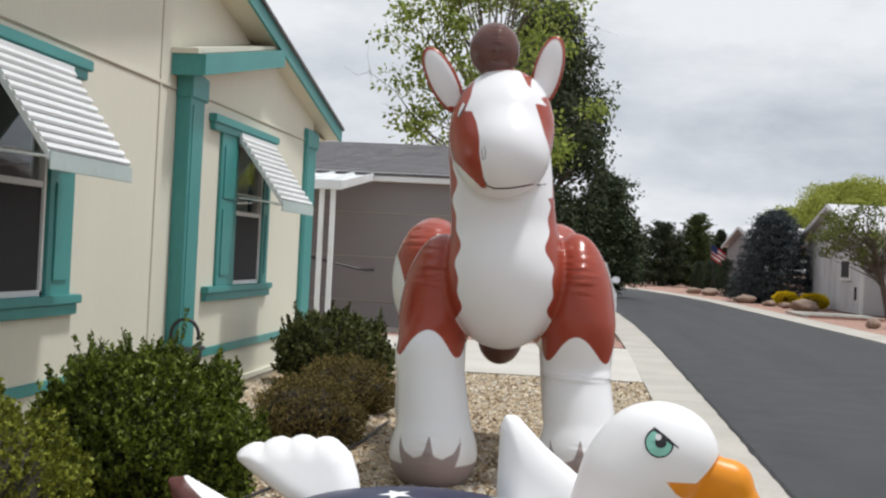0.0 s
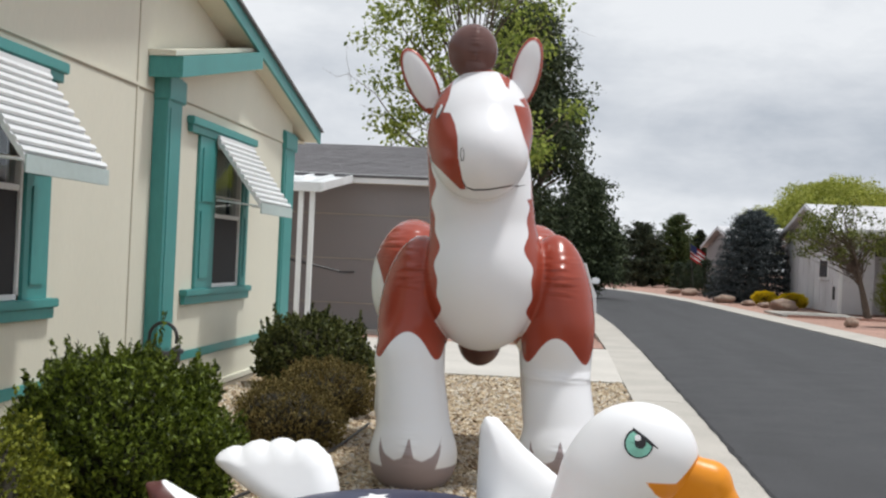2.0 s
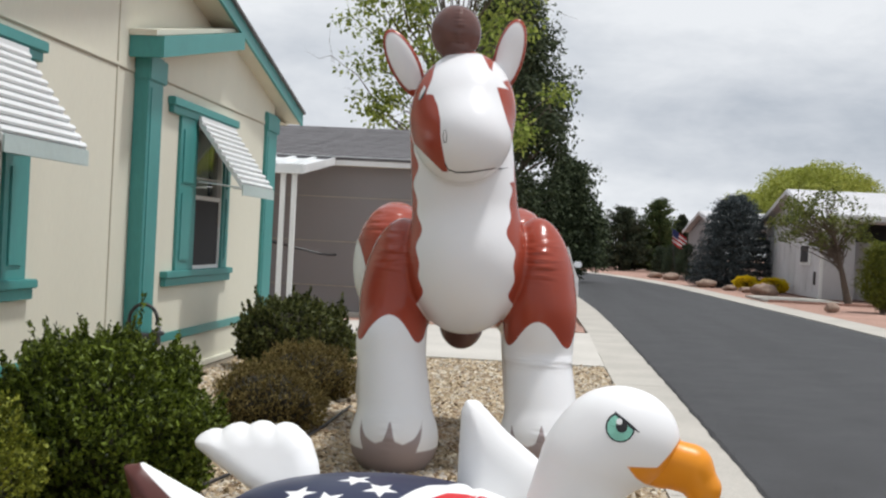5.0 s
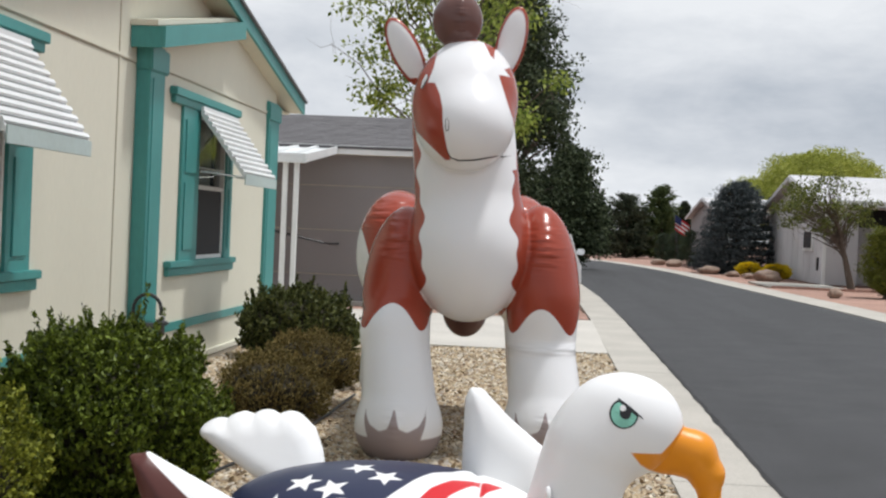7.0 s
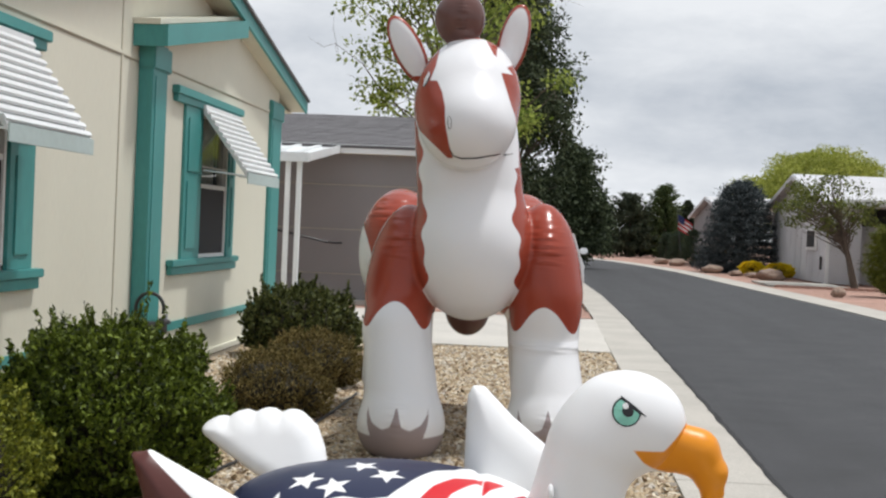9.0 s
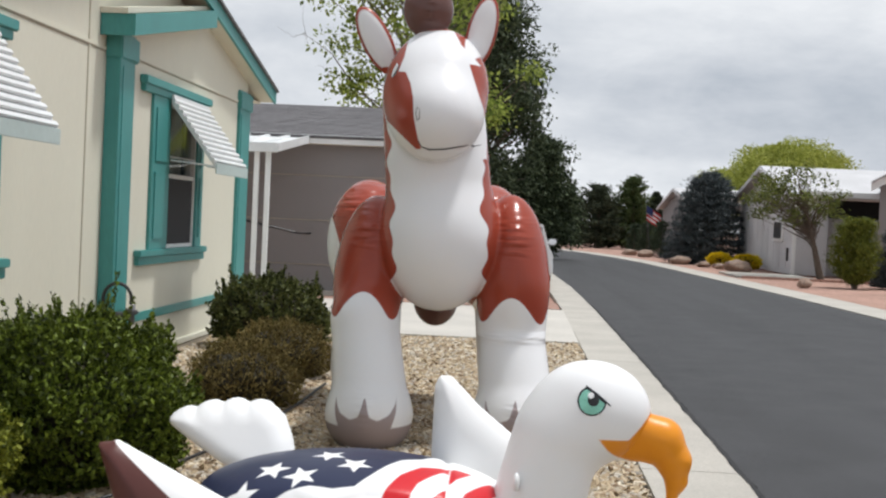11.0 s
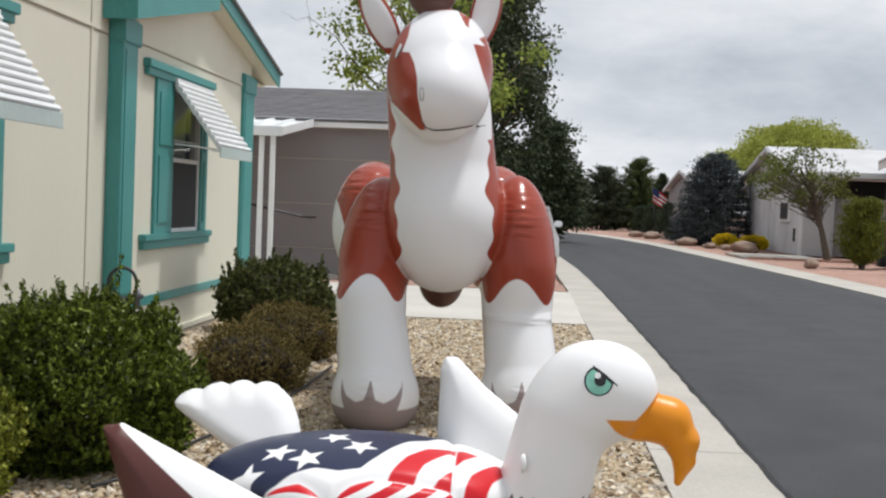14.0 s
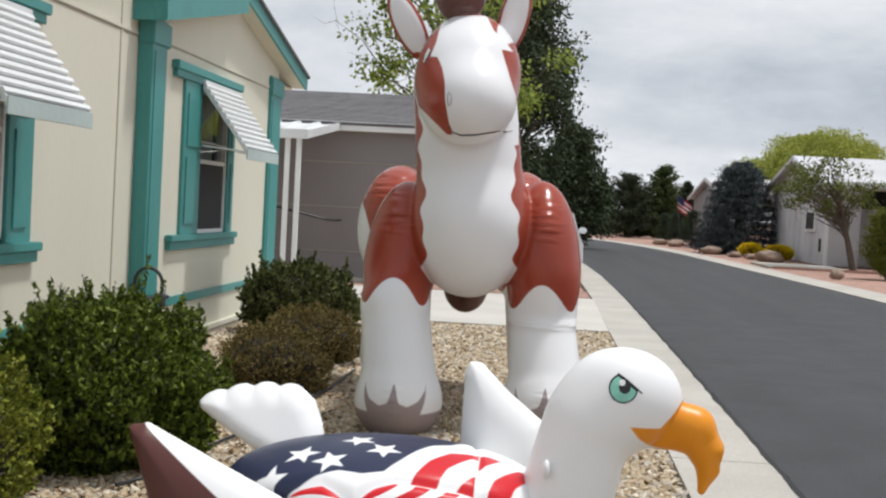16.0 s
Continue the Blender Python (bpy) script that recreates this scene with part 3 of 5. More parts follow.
def awning(x, y0, y1, top, out, drop, label):
    """Slatted aluminium awning: overlapping slats that step down and out."""
    w = thing("window_awning", label, "awning", group="window awnings")
    n = 11
    l = math.hypot(out, drop)
    ux, uz, nx, nz = out / l, -drop / l, drop / l, out / l
    part("pan", prism([(x, top), (x + out, top - drop), (x + out - nx * 0.01, top - drop - nz * 0.01), (x - nx * 0.01, top - nz * 0.01)], "y", y0, y1), M_PAN, w)
    for i in range(n):
        a, b = (i + 0.16) / n * l, (i + 0.78) / n * l
        q = [(x + ux * k + nx * h, top + uz * k + nz * h) for k, h in ((a, 0.001), (a + 0.006, 0.022), (b - 0.006, 0.022), (b, 0.001))]
        part("slat", prism(q, "y", y0 - 0.01, y1 + 0.01), M_METALWHITE, w)
    part("valance", box(x + out * 1.02, x + out * 1.02 + 0.012, y0, y1, top - drop - 0.105, top - drop + 0.005, 0.003), M_VALANCE, w)
    for yy in (y0, y1 - 0.012):
        part("side_rail", prism([(x + 0.002, top), (x + out * 1.02, top - drop), (x + out * 1.02, top - drop - 0.05), (x + 0.002, top - 0.06)], "y", yy - 0.004, yy + 0.014), M_METALWHITE, w)
        part("arm", tube([(x + 0.02, yy, top - drop * 0.98), (x + out, yy, top - drop - 0.03)], [0.009, 0.009], 6), M_WHITE, w)
    part("wall_rail", box(x, x + 0.03, y0, y1, top - 0.02, top + 0.03, 0.003), M_METALWHITE, w)
    return w


awning(XA + 0.05, 7.18, 8.55, 2.645, 0.47, 0.67, "white slatted aluminium awning over the nearer teal window")
awning(XB + 0.05, 12.63, 14.09, 2.59, 0.47, 0.65, "white slatted aluminium awning over a small window")

# hose on its hook beside the post
hose = thing("garden_hose", "black hose looped over a tap by the post", "hose")
part("loop", tube([(-3.665 + 0.128 * math.cos(a), 10.94, 0.64 + 0.14 * math.sin(a)) for a in np.linspace(-0.3, 3.14, 14)] + [(-3.793, 10.94, 0.52), (-3.79, 10.95, 0.30), (-3.76, 10.97, 0.05)], [0.016] * 17, 8), M_BLACK, hose, smooth=True)
part("tap", tube([(XA, 10.97, 0.50), (-3.60, 10.94, 0.50), (-3.535, 10.94, 0.58), (-3.53, 10.94, 0.42)], [0.022, 0.03, 0.042, 0.03], 8), M_METALGREY, hose, smooth=True)
part("valve", box(-3.535, -3.47, 10.91, 10.97, 0.51, 0.55, 0.012), M_METALGREY, hose)

# ---- the grey house next door ----
near = thing("house", "grey sided house with shingle roof and white fascia", "house", kind="structure")
part("wall", box(-14, -1.7, 23.9, 24.1, 0, 2.95), M_GREYWALL, near)
part("wall", box(-1.82, -1.7, 24.1, 31.9, 0, 2.95), M_GREYWALL, near)
for z in (0.5, 1.35, 2.2):
    part("seam", box(-14, -1.71, 23.885, 23.9, z, z + 0.012), M_SEAM, near)
part("fascia", box(-14, -1.3, 23.62, 23.66, 2.80, 2.97), M_WHITE, near)
part("soffit", box(-14, -1.3, 23.67, 23.9, 2.80, 2.82), M_SOFFIT, near)
# courses of shingles on the slope that faces the street corner
S = 0.215
part("roof_deck", prism([(23.6, 2.94), (28.0, 2.94 + 4.4 * S), (32.4, 2.94), (32.4, 2.90), (23.6, 2.90)], "x", -14, -1.36), M_SHINGLE, near)
rng = random.Random(3)
cache = {}
for i in range(26):
    y0 = 23.58 + i * 0.17
    x = -8.6 + rng.uniform(0, 0.4)
    while x < -1.9:
        w = rng.choice((0.40, 0.48, 0.55))
        t = rng.choice((0.011, 0.014))
        key = (w, t)
        if key not in cache:
            cache[key] = mesh_of("shingle", prism([(0, 0), (0, t), (0.2, 0.2 * S + 0.004), (0.2, 0.2 * S)], "x", 0, w))
            cache[key].materials.append(M_SHINGLE)
        o = part("shingle", cache[key], None, near)
        o.location = (x, y0, 2.94 + (y0 - 23.6) * S)
        x += w + 0.006


canopy = thing("patio_canopy", "white metal patio cover on square posts", "canopy", kind="structure")
part("deck", prism([(20.7, 2.52), (23.6, 2.86), (23.6, 2.90), (20.7, 2.56)], "x", -9, -4.22), M_METALWHITE, canopy)
part("gutter", box(-9, -4.20, 20.62, 20.70, 2.46, 2.62, 0.01), M_METALWHITE, canopy)
part("side_board", prism([(20.7, 2.48), (23.6, 2.80), (23.6, 2.94), (20.7, 2.62)], "x", -4.22, -4.19), M_METALWHITE, canopy)
for i in range(12):
    part("rib", prism([(20.65, 2.56), (23.6, 2.90), (23.6, 2.94), (20.65, 2.60)], "x", -4.62 - i * 0.38, -4.55 - i * 0.38), M_METALWHITE, canopy)
for x in (-4.38, -4.57):
    part("post", box(x - 0.04, x + 0.04, 20.75, 20.83, 0.0, 2.5, 0.006), M_WHITE, canopy)
steps = thing("stair_rail", "dark metal handrail by the grey house", "rail")
part("rail", tube([(-5.2, 22.0, 1.35), (-4.2, 22.6, 1.12)], [0.02, 0.02], 6), M_BLACK, steps)
part("post", tube([(-5.2, 22.0, 0), (-5.2, 22.0, 1.35)], [0.02, 0.02], 6), M_BLACK, steps)
part("bracket", tube([(-4.2, 22.6, 1.12), (-4.15, 23.2, 1.10), (-4.15, 23.9, 1.10)], [0.02, 0.02, 0.02], 6), M_BLACK, steps)

# ---- plants ----


def leaves(name, centres, out, size, mat, seed, long=1.8, droop=0.0, keep=0.6):
    """Leaf blades at the centres, turned loosely along the directions out; one mesh."""
    rng = np.random.default_rng(seed)
    n = len(centres)
    d = out * keep + rng.normal(0, 0.6, (n, 3))
    d[:, 2] -= droop
    d /= np.linalg.norm(d, axis=1)[:, None] + 1e-9
    side = np.cross(d, rng.normal(0, 1, (n, 3)))
    side /= np.linalg.norm(side, axis=1)[:, None] + 1e-9
    s = size * rng.uniform(0.6, 1.35, n)[:, None]
    p = np.stack([centres - d * s * long / 2, centres + side * s / 2, centres + d * s * long / 2, centres - side * s / 2], 1)
    me = bpy.data.meshes.new(name)
    me.from_pydata(p.reshape(-1, 3).tolist(), [], np.arange(4 * n).reshape(-1, 4).tolist())
    me.materials.append(mat)
    return me


def lump(rng, n, centre, r, rough=0.18, freq=3.0, shell=0.35, low=-1.0):
    """Points in the outer shell of an uneven ball, and the ways out of it."""
    d = rng.normal(0, 1, (n * 2, 3))
    d /= np.linalg.norm(d, axis=1)[:, None]
    d = d[d[:, 2] > low][:n]
    k = np.array([noise.noise(Vector(v) * freq + Vector(centre)) for v in d])
    f = (1 + rough * 2 * k) * (1 - shell * rng.random(len(d)) ** 1.6)
    return np.array(centre) + d * f[:, None] * np.array(r), d


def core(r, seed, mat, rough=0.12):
    """A dark solid core: stands in for shade among inner twigs and old leaves."""
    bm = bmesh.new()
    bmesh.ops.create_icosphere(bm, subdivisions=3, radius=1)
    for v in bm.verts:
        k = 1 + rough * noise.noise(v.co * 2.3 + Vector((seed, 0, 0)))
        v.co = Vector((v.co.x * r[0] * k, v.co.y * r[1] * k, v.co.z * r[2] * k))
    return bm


# twig brown darkened to carry the shade inside the shrubs
M_TWIG_SHADE = material("twigs", (0.035, 0.030, 0.018), 0.95, 40, 0.5, 0.8, 0.02)


def bush(label, x, y, rx, ry, h, n, size, mat, seed, sprigs=0, long=1.8, group="shrubs by the house"):
    rng = np.random.default_rng(seed)
    b = thing("shrub", label, "shrub", pose(x, y, 0), group)
    c = (0, 0, h * 0.43)
    r = (rx, ry, h * 0.57)
    me = core((rx * 0.80, ry * 0.80, h * 0.42), seed, M_TWIG_SHADE)
    ob = part("shade_core", me, M_TWIG_SHADE, b)
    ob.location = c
    k = 8                              # leaves on one shoot
    P, D = lump(rng, n // k, c, r, 0.13, 2.6, 0.24)
    up = D * 0.8 + np.array([0, 0, 0.55])
    up /= np.linalg.norm(up, axis=1)[:, None]
    t = np.tile(np.linspace(-0.6, 0.6, k), len(P))[:, None] * size * 2.6
    P = np.repeat(P, k, 0) + np.repeat(up, k, 0) * t + rng.normal(0, size * 0.3, (len(P) * k, 3))
    D = np.repeat(up, k, 0)
    ps, ds = [P], [D]
    leafs = 34
    for i in range(sprigs):           # young shoots that stand out of the top
        k = rng.integers(len(P))
        while D[k][2] < 0.15:
            k = rng.integers(len(P))
        up = D[k] * 0.45 + np.array([0, 0, 0.9]) + rng.normal(0, 0.15, 3)
        t = np.linspace(0, rng.uniform(0.05, 0.14), leafs)[:, None]
        ps.append(P[k] + up * t + rng.normal(0, 0.006, (leafs, 3)))
        ds.append(np.tile(up, (leafs, 1)) + rng.normal(0, 0.35, (leafs, 3)))
    P, D = np.concatenate(ps), np.concatenate(ds)
    P[:, 2] = np.maximum(P[:, 2], 0.01)
    part("foliage", leaves("foliage", P, D, size, mat, seed, long), None, b)
    return b


bush("clipped green boxwood shrub with young shoots on gravel", -2.45, 6.58, 0.575, 0.66, 0.865, 88000, 0.0145, M_BOX, 11, 190, long=2.4)
bush("yellow-green shrub beside the boxwood", -2.88, 5.45, 0.50, 0.46, 0.72, 26000, 0.015, M_BOXY, 12, 80)
bush("brownish drought-worn rounded shrub on gravel", -2.14, 9.30, 0.42, 0.42, 0.50, 34000, 0.010, M_DRY, 13, 4)
bush("low brown-green rounded shrub behind another", -2.22, 11.2, 0.45, 0.46, 0.50, 34000, 0.011, M_DRY, 14, 4)
bush("dark green leafy shrub at the house corner", -2.78, 13.40, 0.64, 0.60, 0.76, 18000, 0.026, M_DARKBUSH, 15, 60)


def limb_tree(name, label, x, y, height, trunk_r, clumps, per, leaf, mat, seed, spread, low, crown_h, bare=0, long=1.6, group="street trees", squash=0.7, clump_r=0.9, lean=(0, 0)):
    """A tapered trunk, limbs that fork to clumps of leaves, gaps between them."""
    rng = np.random.default_rng(seed)
    t = thing(name, label, "tree", pose(x, y, 0), group)
    bm = bmesh.new()
    top = np.array([rng.normal(0, 0.15) + lean[0] * 0.8, rng.normal(0, 0.15) + lean[1] * 0.8, height * 0.8])
    spine = [np.array([0, 0, -0.1]), np.array([rng.normal(0, .1) + lean[0] * 0.2, 0, height * 0.25]), np.array([rng.normal(0, .15) + lean[0] * 0.45, rng.normal(0, .1), height * 0.5]), top]
    tube([tuple(p) for p in spine], [trunk_r * 1.2, trunk_r * 0.85, trunk_r * 0.55, trunk_r * 0.1], 10, bm)
    ps, ds = [], []
    for i in range(clumps + bare):
        a = rng.uniform(0, 6.283)
        u = rng.random()
        z = low + (crown_h - low) * u
        wide = spread * math.sin(math.pi * min(1, 0.16 + 0.80 * u)) ** 0.7
        q = wide * math.sqrt(rng.random()) * (1.15 if i >= clumps else 1)
        c = np.array([q * math.cos(a) + lean[0], q * math.sin(a) + lean[1], z])
        zb = min(z * rng.uniform(0.45, 0.75), height * 0.75)
        base = np.array([lean[0] * zb / height, lean[1] * zb / height, zb])
        mid = base * 0.45 + c * 0.55 + np.array([0, 0, 0.12 * q])
        bend = rng.normal(0, 0.06 * q + 0.02, (6, 3))
        bend[0] = 0
        way = [base * (1 - s) ** 2 + 2 * mid * s * (1 - s) + c * s * s for s in np.linspace(0, 1, 6)]
        tube([tuple(p) for p in np.array(way) + bend * 0.5], list(np.interp(np.linspace(0, 1, 6), [0, 0.5, 1], [trunk_r * 0.30 * (1 - 0.6 * u), trunk_r * 0.13, trunk_r * 0.03])), 5, bm)
        if i < clumps:
            r = clump_r * rng.uniform(0.55, 1.25)
            P, D = lump(rng, per, tuple(c), (r, r, r * squash), 0.3, 2.0, 0.75)
            ps.append(P)
            ds.append(D)
        else:
            for k in range(4):
                e = c + rng.normal(0, 0.5, 3)
                tube([tuple(c), tuple((c + e) / 2 + rng.normal(0, .08, 3)), tuple(e)], [trunk_r * 0.035, trunk_r * 0.025, trunk_r * 0.01], 4, bm)
    part("trunk", bm, M_BARK, t)
    part("crown", leaves("crown", np.concatenate(ps), np.concatenate(ds), leaf, mat, seed, long, 0.35), None, t)
    return t


def fir(name, label, x, y, height, radius, n, leaf, mat, seed, group="evergreens", rough=0.2, power=0.85, base=0.0, long=2.2, tiers=0, rise=0.0):
    """An evergreen: tiers of drooping boughs round a trunk, ragged outline."""
    rng = np.random.default_rng(seed)
    t = thing(name, label, "tree", pose(x, y, 0), group)
    part("trunk", tube([(0, 0, -0.1), (0, 0, height * 0.95)], [radius * 0.09 + 0.03, 0.02], 8), M_BARK, t)
    ps, ds = [], []
    boughs = max(60, n // 60)
    for i in range(boughs):
        u = rng.random() ** 1.25
        if tiers:
            u = min(0.99, max(0.0, (round(u * tiers) + rng.normal(0, 0.10)) / tiers))
        z = base + (height - base) * u
        R = radius * (1 - u) ** power * rng.uniform(1 - rough * 1.6, 1 + rough) * min(1, 0.75 + u * 3) + 0.05
        a = rng.uniform(0, 6.283)
        d = np.array([math.cos(a), math.sin(a), 0.18 - 0.25 * (1 - u) + rise])
        s = rng.random(n // boughs) ** 0.55
        P = np.array([0, 0, z]) + d * (s * R)[:, None] + rng.normal(0, 0.09 * radius * 0.6 + 0.02, (len(s), 3)) * np.array([1, 1, 0.7])
        P[:, 2] = np.clip(P[:, 2], 0.03, None)
        ps.append(P)
        ds.append(np.tile(d, (len(s), 1)))
    part("crown", leaves("crown", np.concatenate(ps), np.concatenate(ds), leaf, mat, seed, long), None, t)
    return t


# trees behind the grey house and down the street
limb_tree("tree", "light green ash tree with bare twigs", -3.0, 36.0, 9.6, 0.20, 76, 150, 0.090, M_MAPLE, 21, 3.2, 4.1, 10.2, bare=26, clump_r=0.72)
limb_tree("tree", "tall dark broadleaf tree beyond the grey house", -2.0, 50.0, 11.5, 0.4, 130, 520, 0.095, M_PINE, 22, 2.3, 1.0, 10.9, clump_r=1.0, squash=0.9)
limb_tree("tree", "dark lower broadleaf tree down the street", 0.45, 54.0, 5.2, 0.3, 70, 520, 0.095, M_PINE, 23, 1.5, 0.5, 4.9, clump_r=0.8, squash=0.9)

# ---- things across the street ----
far = thing("house", "pale grey gabled house across the street", "house", kind="structure")
part("wall", prism([(48.2, 0), (60.2, 0), (60.2, 2.95), (53.8, 4.15), (48.2, 2.95)], "x", 10.1, 10.3), M_PALEWALL, far)
part("wall", box(10.3, 11.35, 48.2, 48.4, 0, 3.0), M_PALEWALL, far)
part("corner_board", box(10.06, 10.2, 48.16, 48.2, 0, 2.98, 0.006), M_WHITE, far)
for z in np.arange(0.25, 2.8, 0.2):
    part("board_edge", box(10.302, 11.35, 48.18, 48.2, z, z + 0.02), M_PALEWALL, far)
for yy in np.arange(49.4, 60.0, 1.2):
    part("batten", box(10.085, 10.1, yy, yy + 0.05, 0.2, 2.9), M_PALEWALL, far)
for ya, yb2 in ((47.7, 53.8), (60.7, 53.8)):
    z0 = 3.0
    part("roof", prism([(ya, z0), (yb2, 4.35), (yb2, 4.25), (ya, z0 - 0.1)], "x", 9.75, 18.5), M_PALEROOF, far)
    part("fascia", prism([(ya, z0 - 0.02), (yb2, 4.29), (yb2, 4.12), (ya, z0 - 0.19)], "x", 9.70, 9.75), M_PALEWALL, far)
wn = part("window", box(10.02, 10.1, 49.9, 51.7, 1.22, 2.08, 0.01), M_WHITE, far)
part("pane", box(10.0, 10.02, 50.1, 51.5, 1.34, 1.98), M_DARK, wn)
part("carport_fascia", box(10.4, 18.5, 47.6, 47.69, 2.96, 3.16), M_WHITE, far)
part("carport_wall", box(11.35, 18.5, 49.0, 49.2, 0, 2.2), M_PALEWALL, far)
part("carport_screen", box(11.4, 18.5, 49.1, 49.15, 2.2, 2.9), M_DARK, far)
part("door_lamp", box(10.04, 10.1, 48.9, 49.1, 0.5, 1.0, 0.01), M_BLACK, far)

rb = thing("house", "grey house with white rake board at the edge of view", "house",
           Matrix.Translation((11.8, 44.2, 0)) @ Matrix.Rotation(radians(-19), 4, "Z") @ Matrix.Translation((-11.72, -44.2, 0)), kind="structure")
part("wall", prism([(12.0, 0), (19.5, 0), (19.5, 3.4), (15.9, 5.5), (12.0, 3.4)], "y", 44.6, 44.8), M_GREYWALL, rb)
part("wall", box(12.0, 12.15, 44.8, 50, 0, 3.4), M_GREYWALL, rb)
part("fascia", prism([(11.72, 3.38), (15.9, 5.82), (15.9, 5.55), (11.72, 3.12)], "y", 44.2, 44.3), M_WHITE, rb)
part("roof", prism([(11.72, 3.46), (15.9, 5.90), (15.9, 5.83), (11.72, 3.39)], "y", 44.15, 50), M_PALEROOF, rb)

h2 = thing("house", "distant grey house with a white rake", "house", kind="structure")
part("wall", prism([(64.2, 0), (79.2, 0), (79.2, 2.75), (71.6, 3.65), (64.2, 2.75)], "x", 8.6, 8.8), M_GREYWALL, h2)
for ya in (63.7, 79.7):
    part("roof", prism([(ya, 2.85), (71.6, 3.86), (71.6, 3.76), (ya, 2.75)], "x", 8.3, 16), M_PALEROOF, h2)
    part("fascia", prism([(ya, 2.82), (71.6, 3.82), (71.6, 3.66), (ya, 2.66)], "x", 8.25, 8.3), M_PALEWALL, h2)

fir("blue_spruce", "dense broad blue spruce by the pale house", 8.5, 59.2, 4.05, 2.0, 60000, 0.032, M_SPRUCE, 31, power=0.40, rough=0.10, long=5.0, tiers=12)
for i, (x, y, h, r) in enumerate(((6.75, 77.0, 1.66, 0.50), (7.25, 74.5, 1.78, 0.56), (7.65, 70.6, 1.82, 0.62))):
    fir("cypress", "small rounded dark evergreen shrub in a row", x, y, h, r, 9000, 0.030, M_CYPRESS, 40 + i, "round evergreens", 0.10, 0.36, rise=0.5)
for i, (x, y, h, r, m, pw) in enumerate(((5.3, 90, 4.25, 1.95, M_FIR, 0.40), (7.8, 91, 5.0, 2.0, M_GREENFIR, 0.50), (9.7, 94, 4.1, 1.1, M_FIR, 0.7), (2.1, 92, 4.5, 2.0, M_FIR, 0.7), (-0.6, 88, 4.4, 2.3, M_FIR, 0.8),
                                         (12.0, 104, 4.0, 2.2, M_GREENFIR, 0.7), (3.7, 96, 3.5, 1.8, M_FIR, 0.6), (6.7, 98, 3.2, 1.8, M_FIR, 0.6), (9.0, 99, 3.6, 1.7, M_FIR, 0.6))):
    fir("evergreen_tree", "dark evergreen in a distant row", x, y, h, r, 15000, 0.070, m, 50 + i, "distant evergreens", 0.30, pw, long=3.5, rise=0.3)
limb_tree("willow", "large yellow-green willow behind the houses", 16.9, 82.0, 7.0, 0.4, 120, 1400, 0.062, M_WILLOW, 61, 5.0, 2.6, 6.8, clump_r=1.3, squash=0.75, long=3.5)
limb_tree("tree", "small light green tree with a leaning trunk and open crown", 10.45, 45.0, 3.9, 0.12, 56, 70, 0.066, M_OLIVE, 62, 1.75, 1.95, 3.85, bare=30, clump_r=0.44, lean=(-1.05, 0.0))
fir("arborvitae", "bright green upright arborvitae", 9.95, 38.6, 1.82, 0.74, 26000, 0.022, M_ARBOR, 63, power=0.30, rough=0.16, long=4.0, rise=0.8)
fir("arborvitae", "grey-green shrub beside the arborvitae", 11.4, 39.4, 1.8, 0.8, 16000, 0.024, M_SPRUCE, 64, power=0.4, rough=0.15, long=5.0)
for i, (x, y, r) in enumerate(((8.45, 55.0, 0.53), (9.30, 53.2, 0.62))):
    rng = np.random.default_rng(70 + i)
    f = thing("flower_bush", "rounded bush in full yellow bloom", "shrub", pose(x, y, 0), "yellow bushes")
    P, D = lump(rng, 9000, (0, 0, 0.28), (r, r, 0.34), 0.10, 3, 0.2)
    part("bloom", leaves("bloom", P, D, 0.045, M_YELLOW, 70 + i, 1.0), None, f)
    part("shade_core", core((r * 0.8, r * 0.8, 0.27), i, M_ARBOR), M_TWIG_SHADE, f).location = (0, 0, 0.27)


def boulder(x, y, sx, sy, sz, seed):
    bm = bmesh.new()
    bmesh.ops.create_icosphere(bm, subdivisions=3, radius=1)
    for v in bm.verts:
        k = 1 + 0.35 * noise.noise(v.co * 1.3 + Vector((seed, seed, 0))) + 0.1 * noise.noise(v.co * 4 + Vector((seed, 0, 0)))
        v.co = Vector((v.co.x * sx, v.co.y * sy, v.co.z * sz)) * k
    o = part("boulder", bm, M_ROCK, smooth=True)
    o.location = (x, y, sz * 0.55)
    return tagged(o, "rounded reddish garden boulder", "rock", "garden boulders")


for i, a in enumerate(((8.55, 50.6, 0.56, 0.4, 0.26), (8.2, 37.4, 0.20, 0.16, 0.16), (7.05, 57.5, 0.45, 0.35, 0.22), (7.7, 54.5, 0.3, 0.25, 0.13), (6.6, 68.5, 0.45, 0.4, 0.22),
                       (6.0, 71.5, 0.4, 0.35, 0.2), (11.3, 33.0, 0.3, 0.3, 0.2), (8.1, 52.6, 0.28, 0.22, 0.12))):
    boulder(*a, i * 3.7)

M_RED = material("flag_red", (0.55, 0.03, 0.04), 0.7, 30, 0.05, 0.0)
M_FLAGWHITE = material("flag_white", (0.75, 0.75, 0.75), 0.7, 30, 0.04, 0.0)
M_NAVY = material("flag_navy", (0.02, 0.03, 0.12), 0.7, 30, 0.05, 0.0)
flag = thing("flag", "striped flag on a slanted pole by a house", "flag", pose(0.42, 0, -0.12))
part("pole", tube([(7.0, 74, 0.0), (6.6, 74, 3.2)], [0.02, 0.016], 6), M_METALGREY, flag)
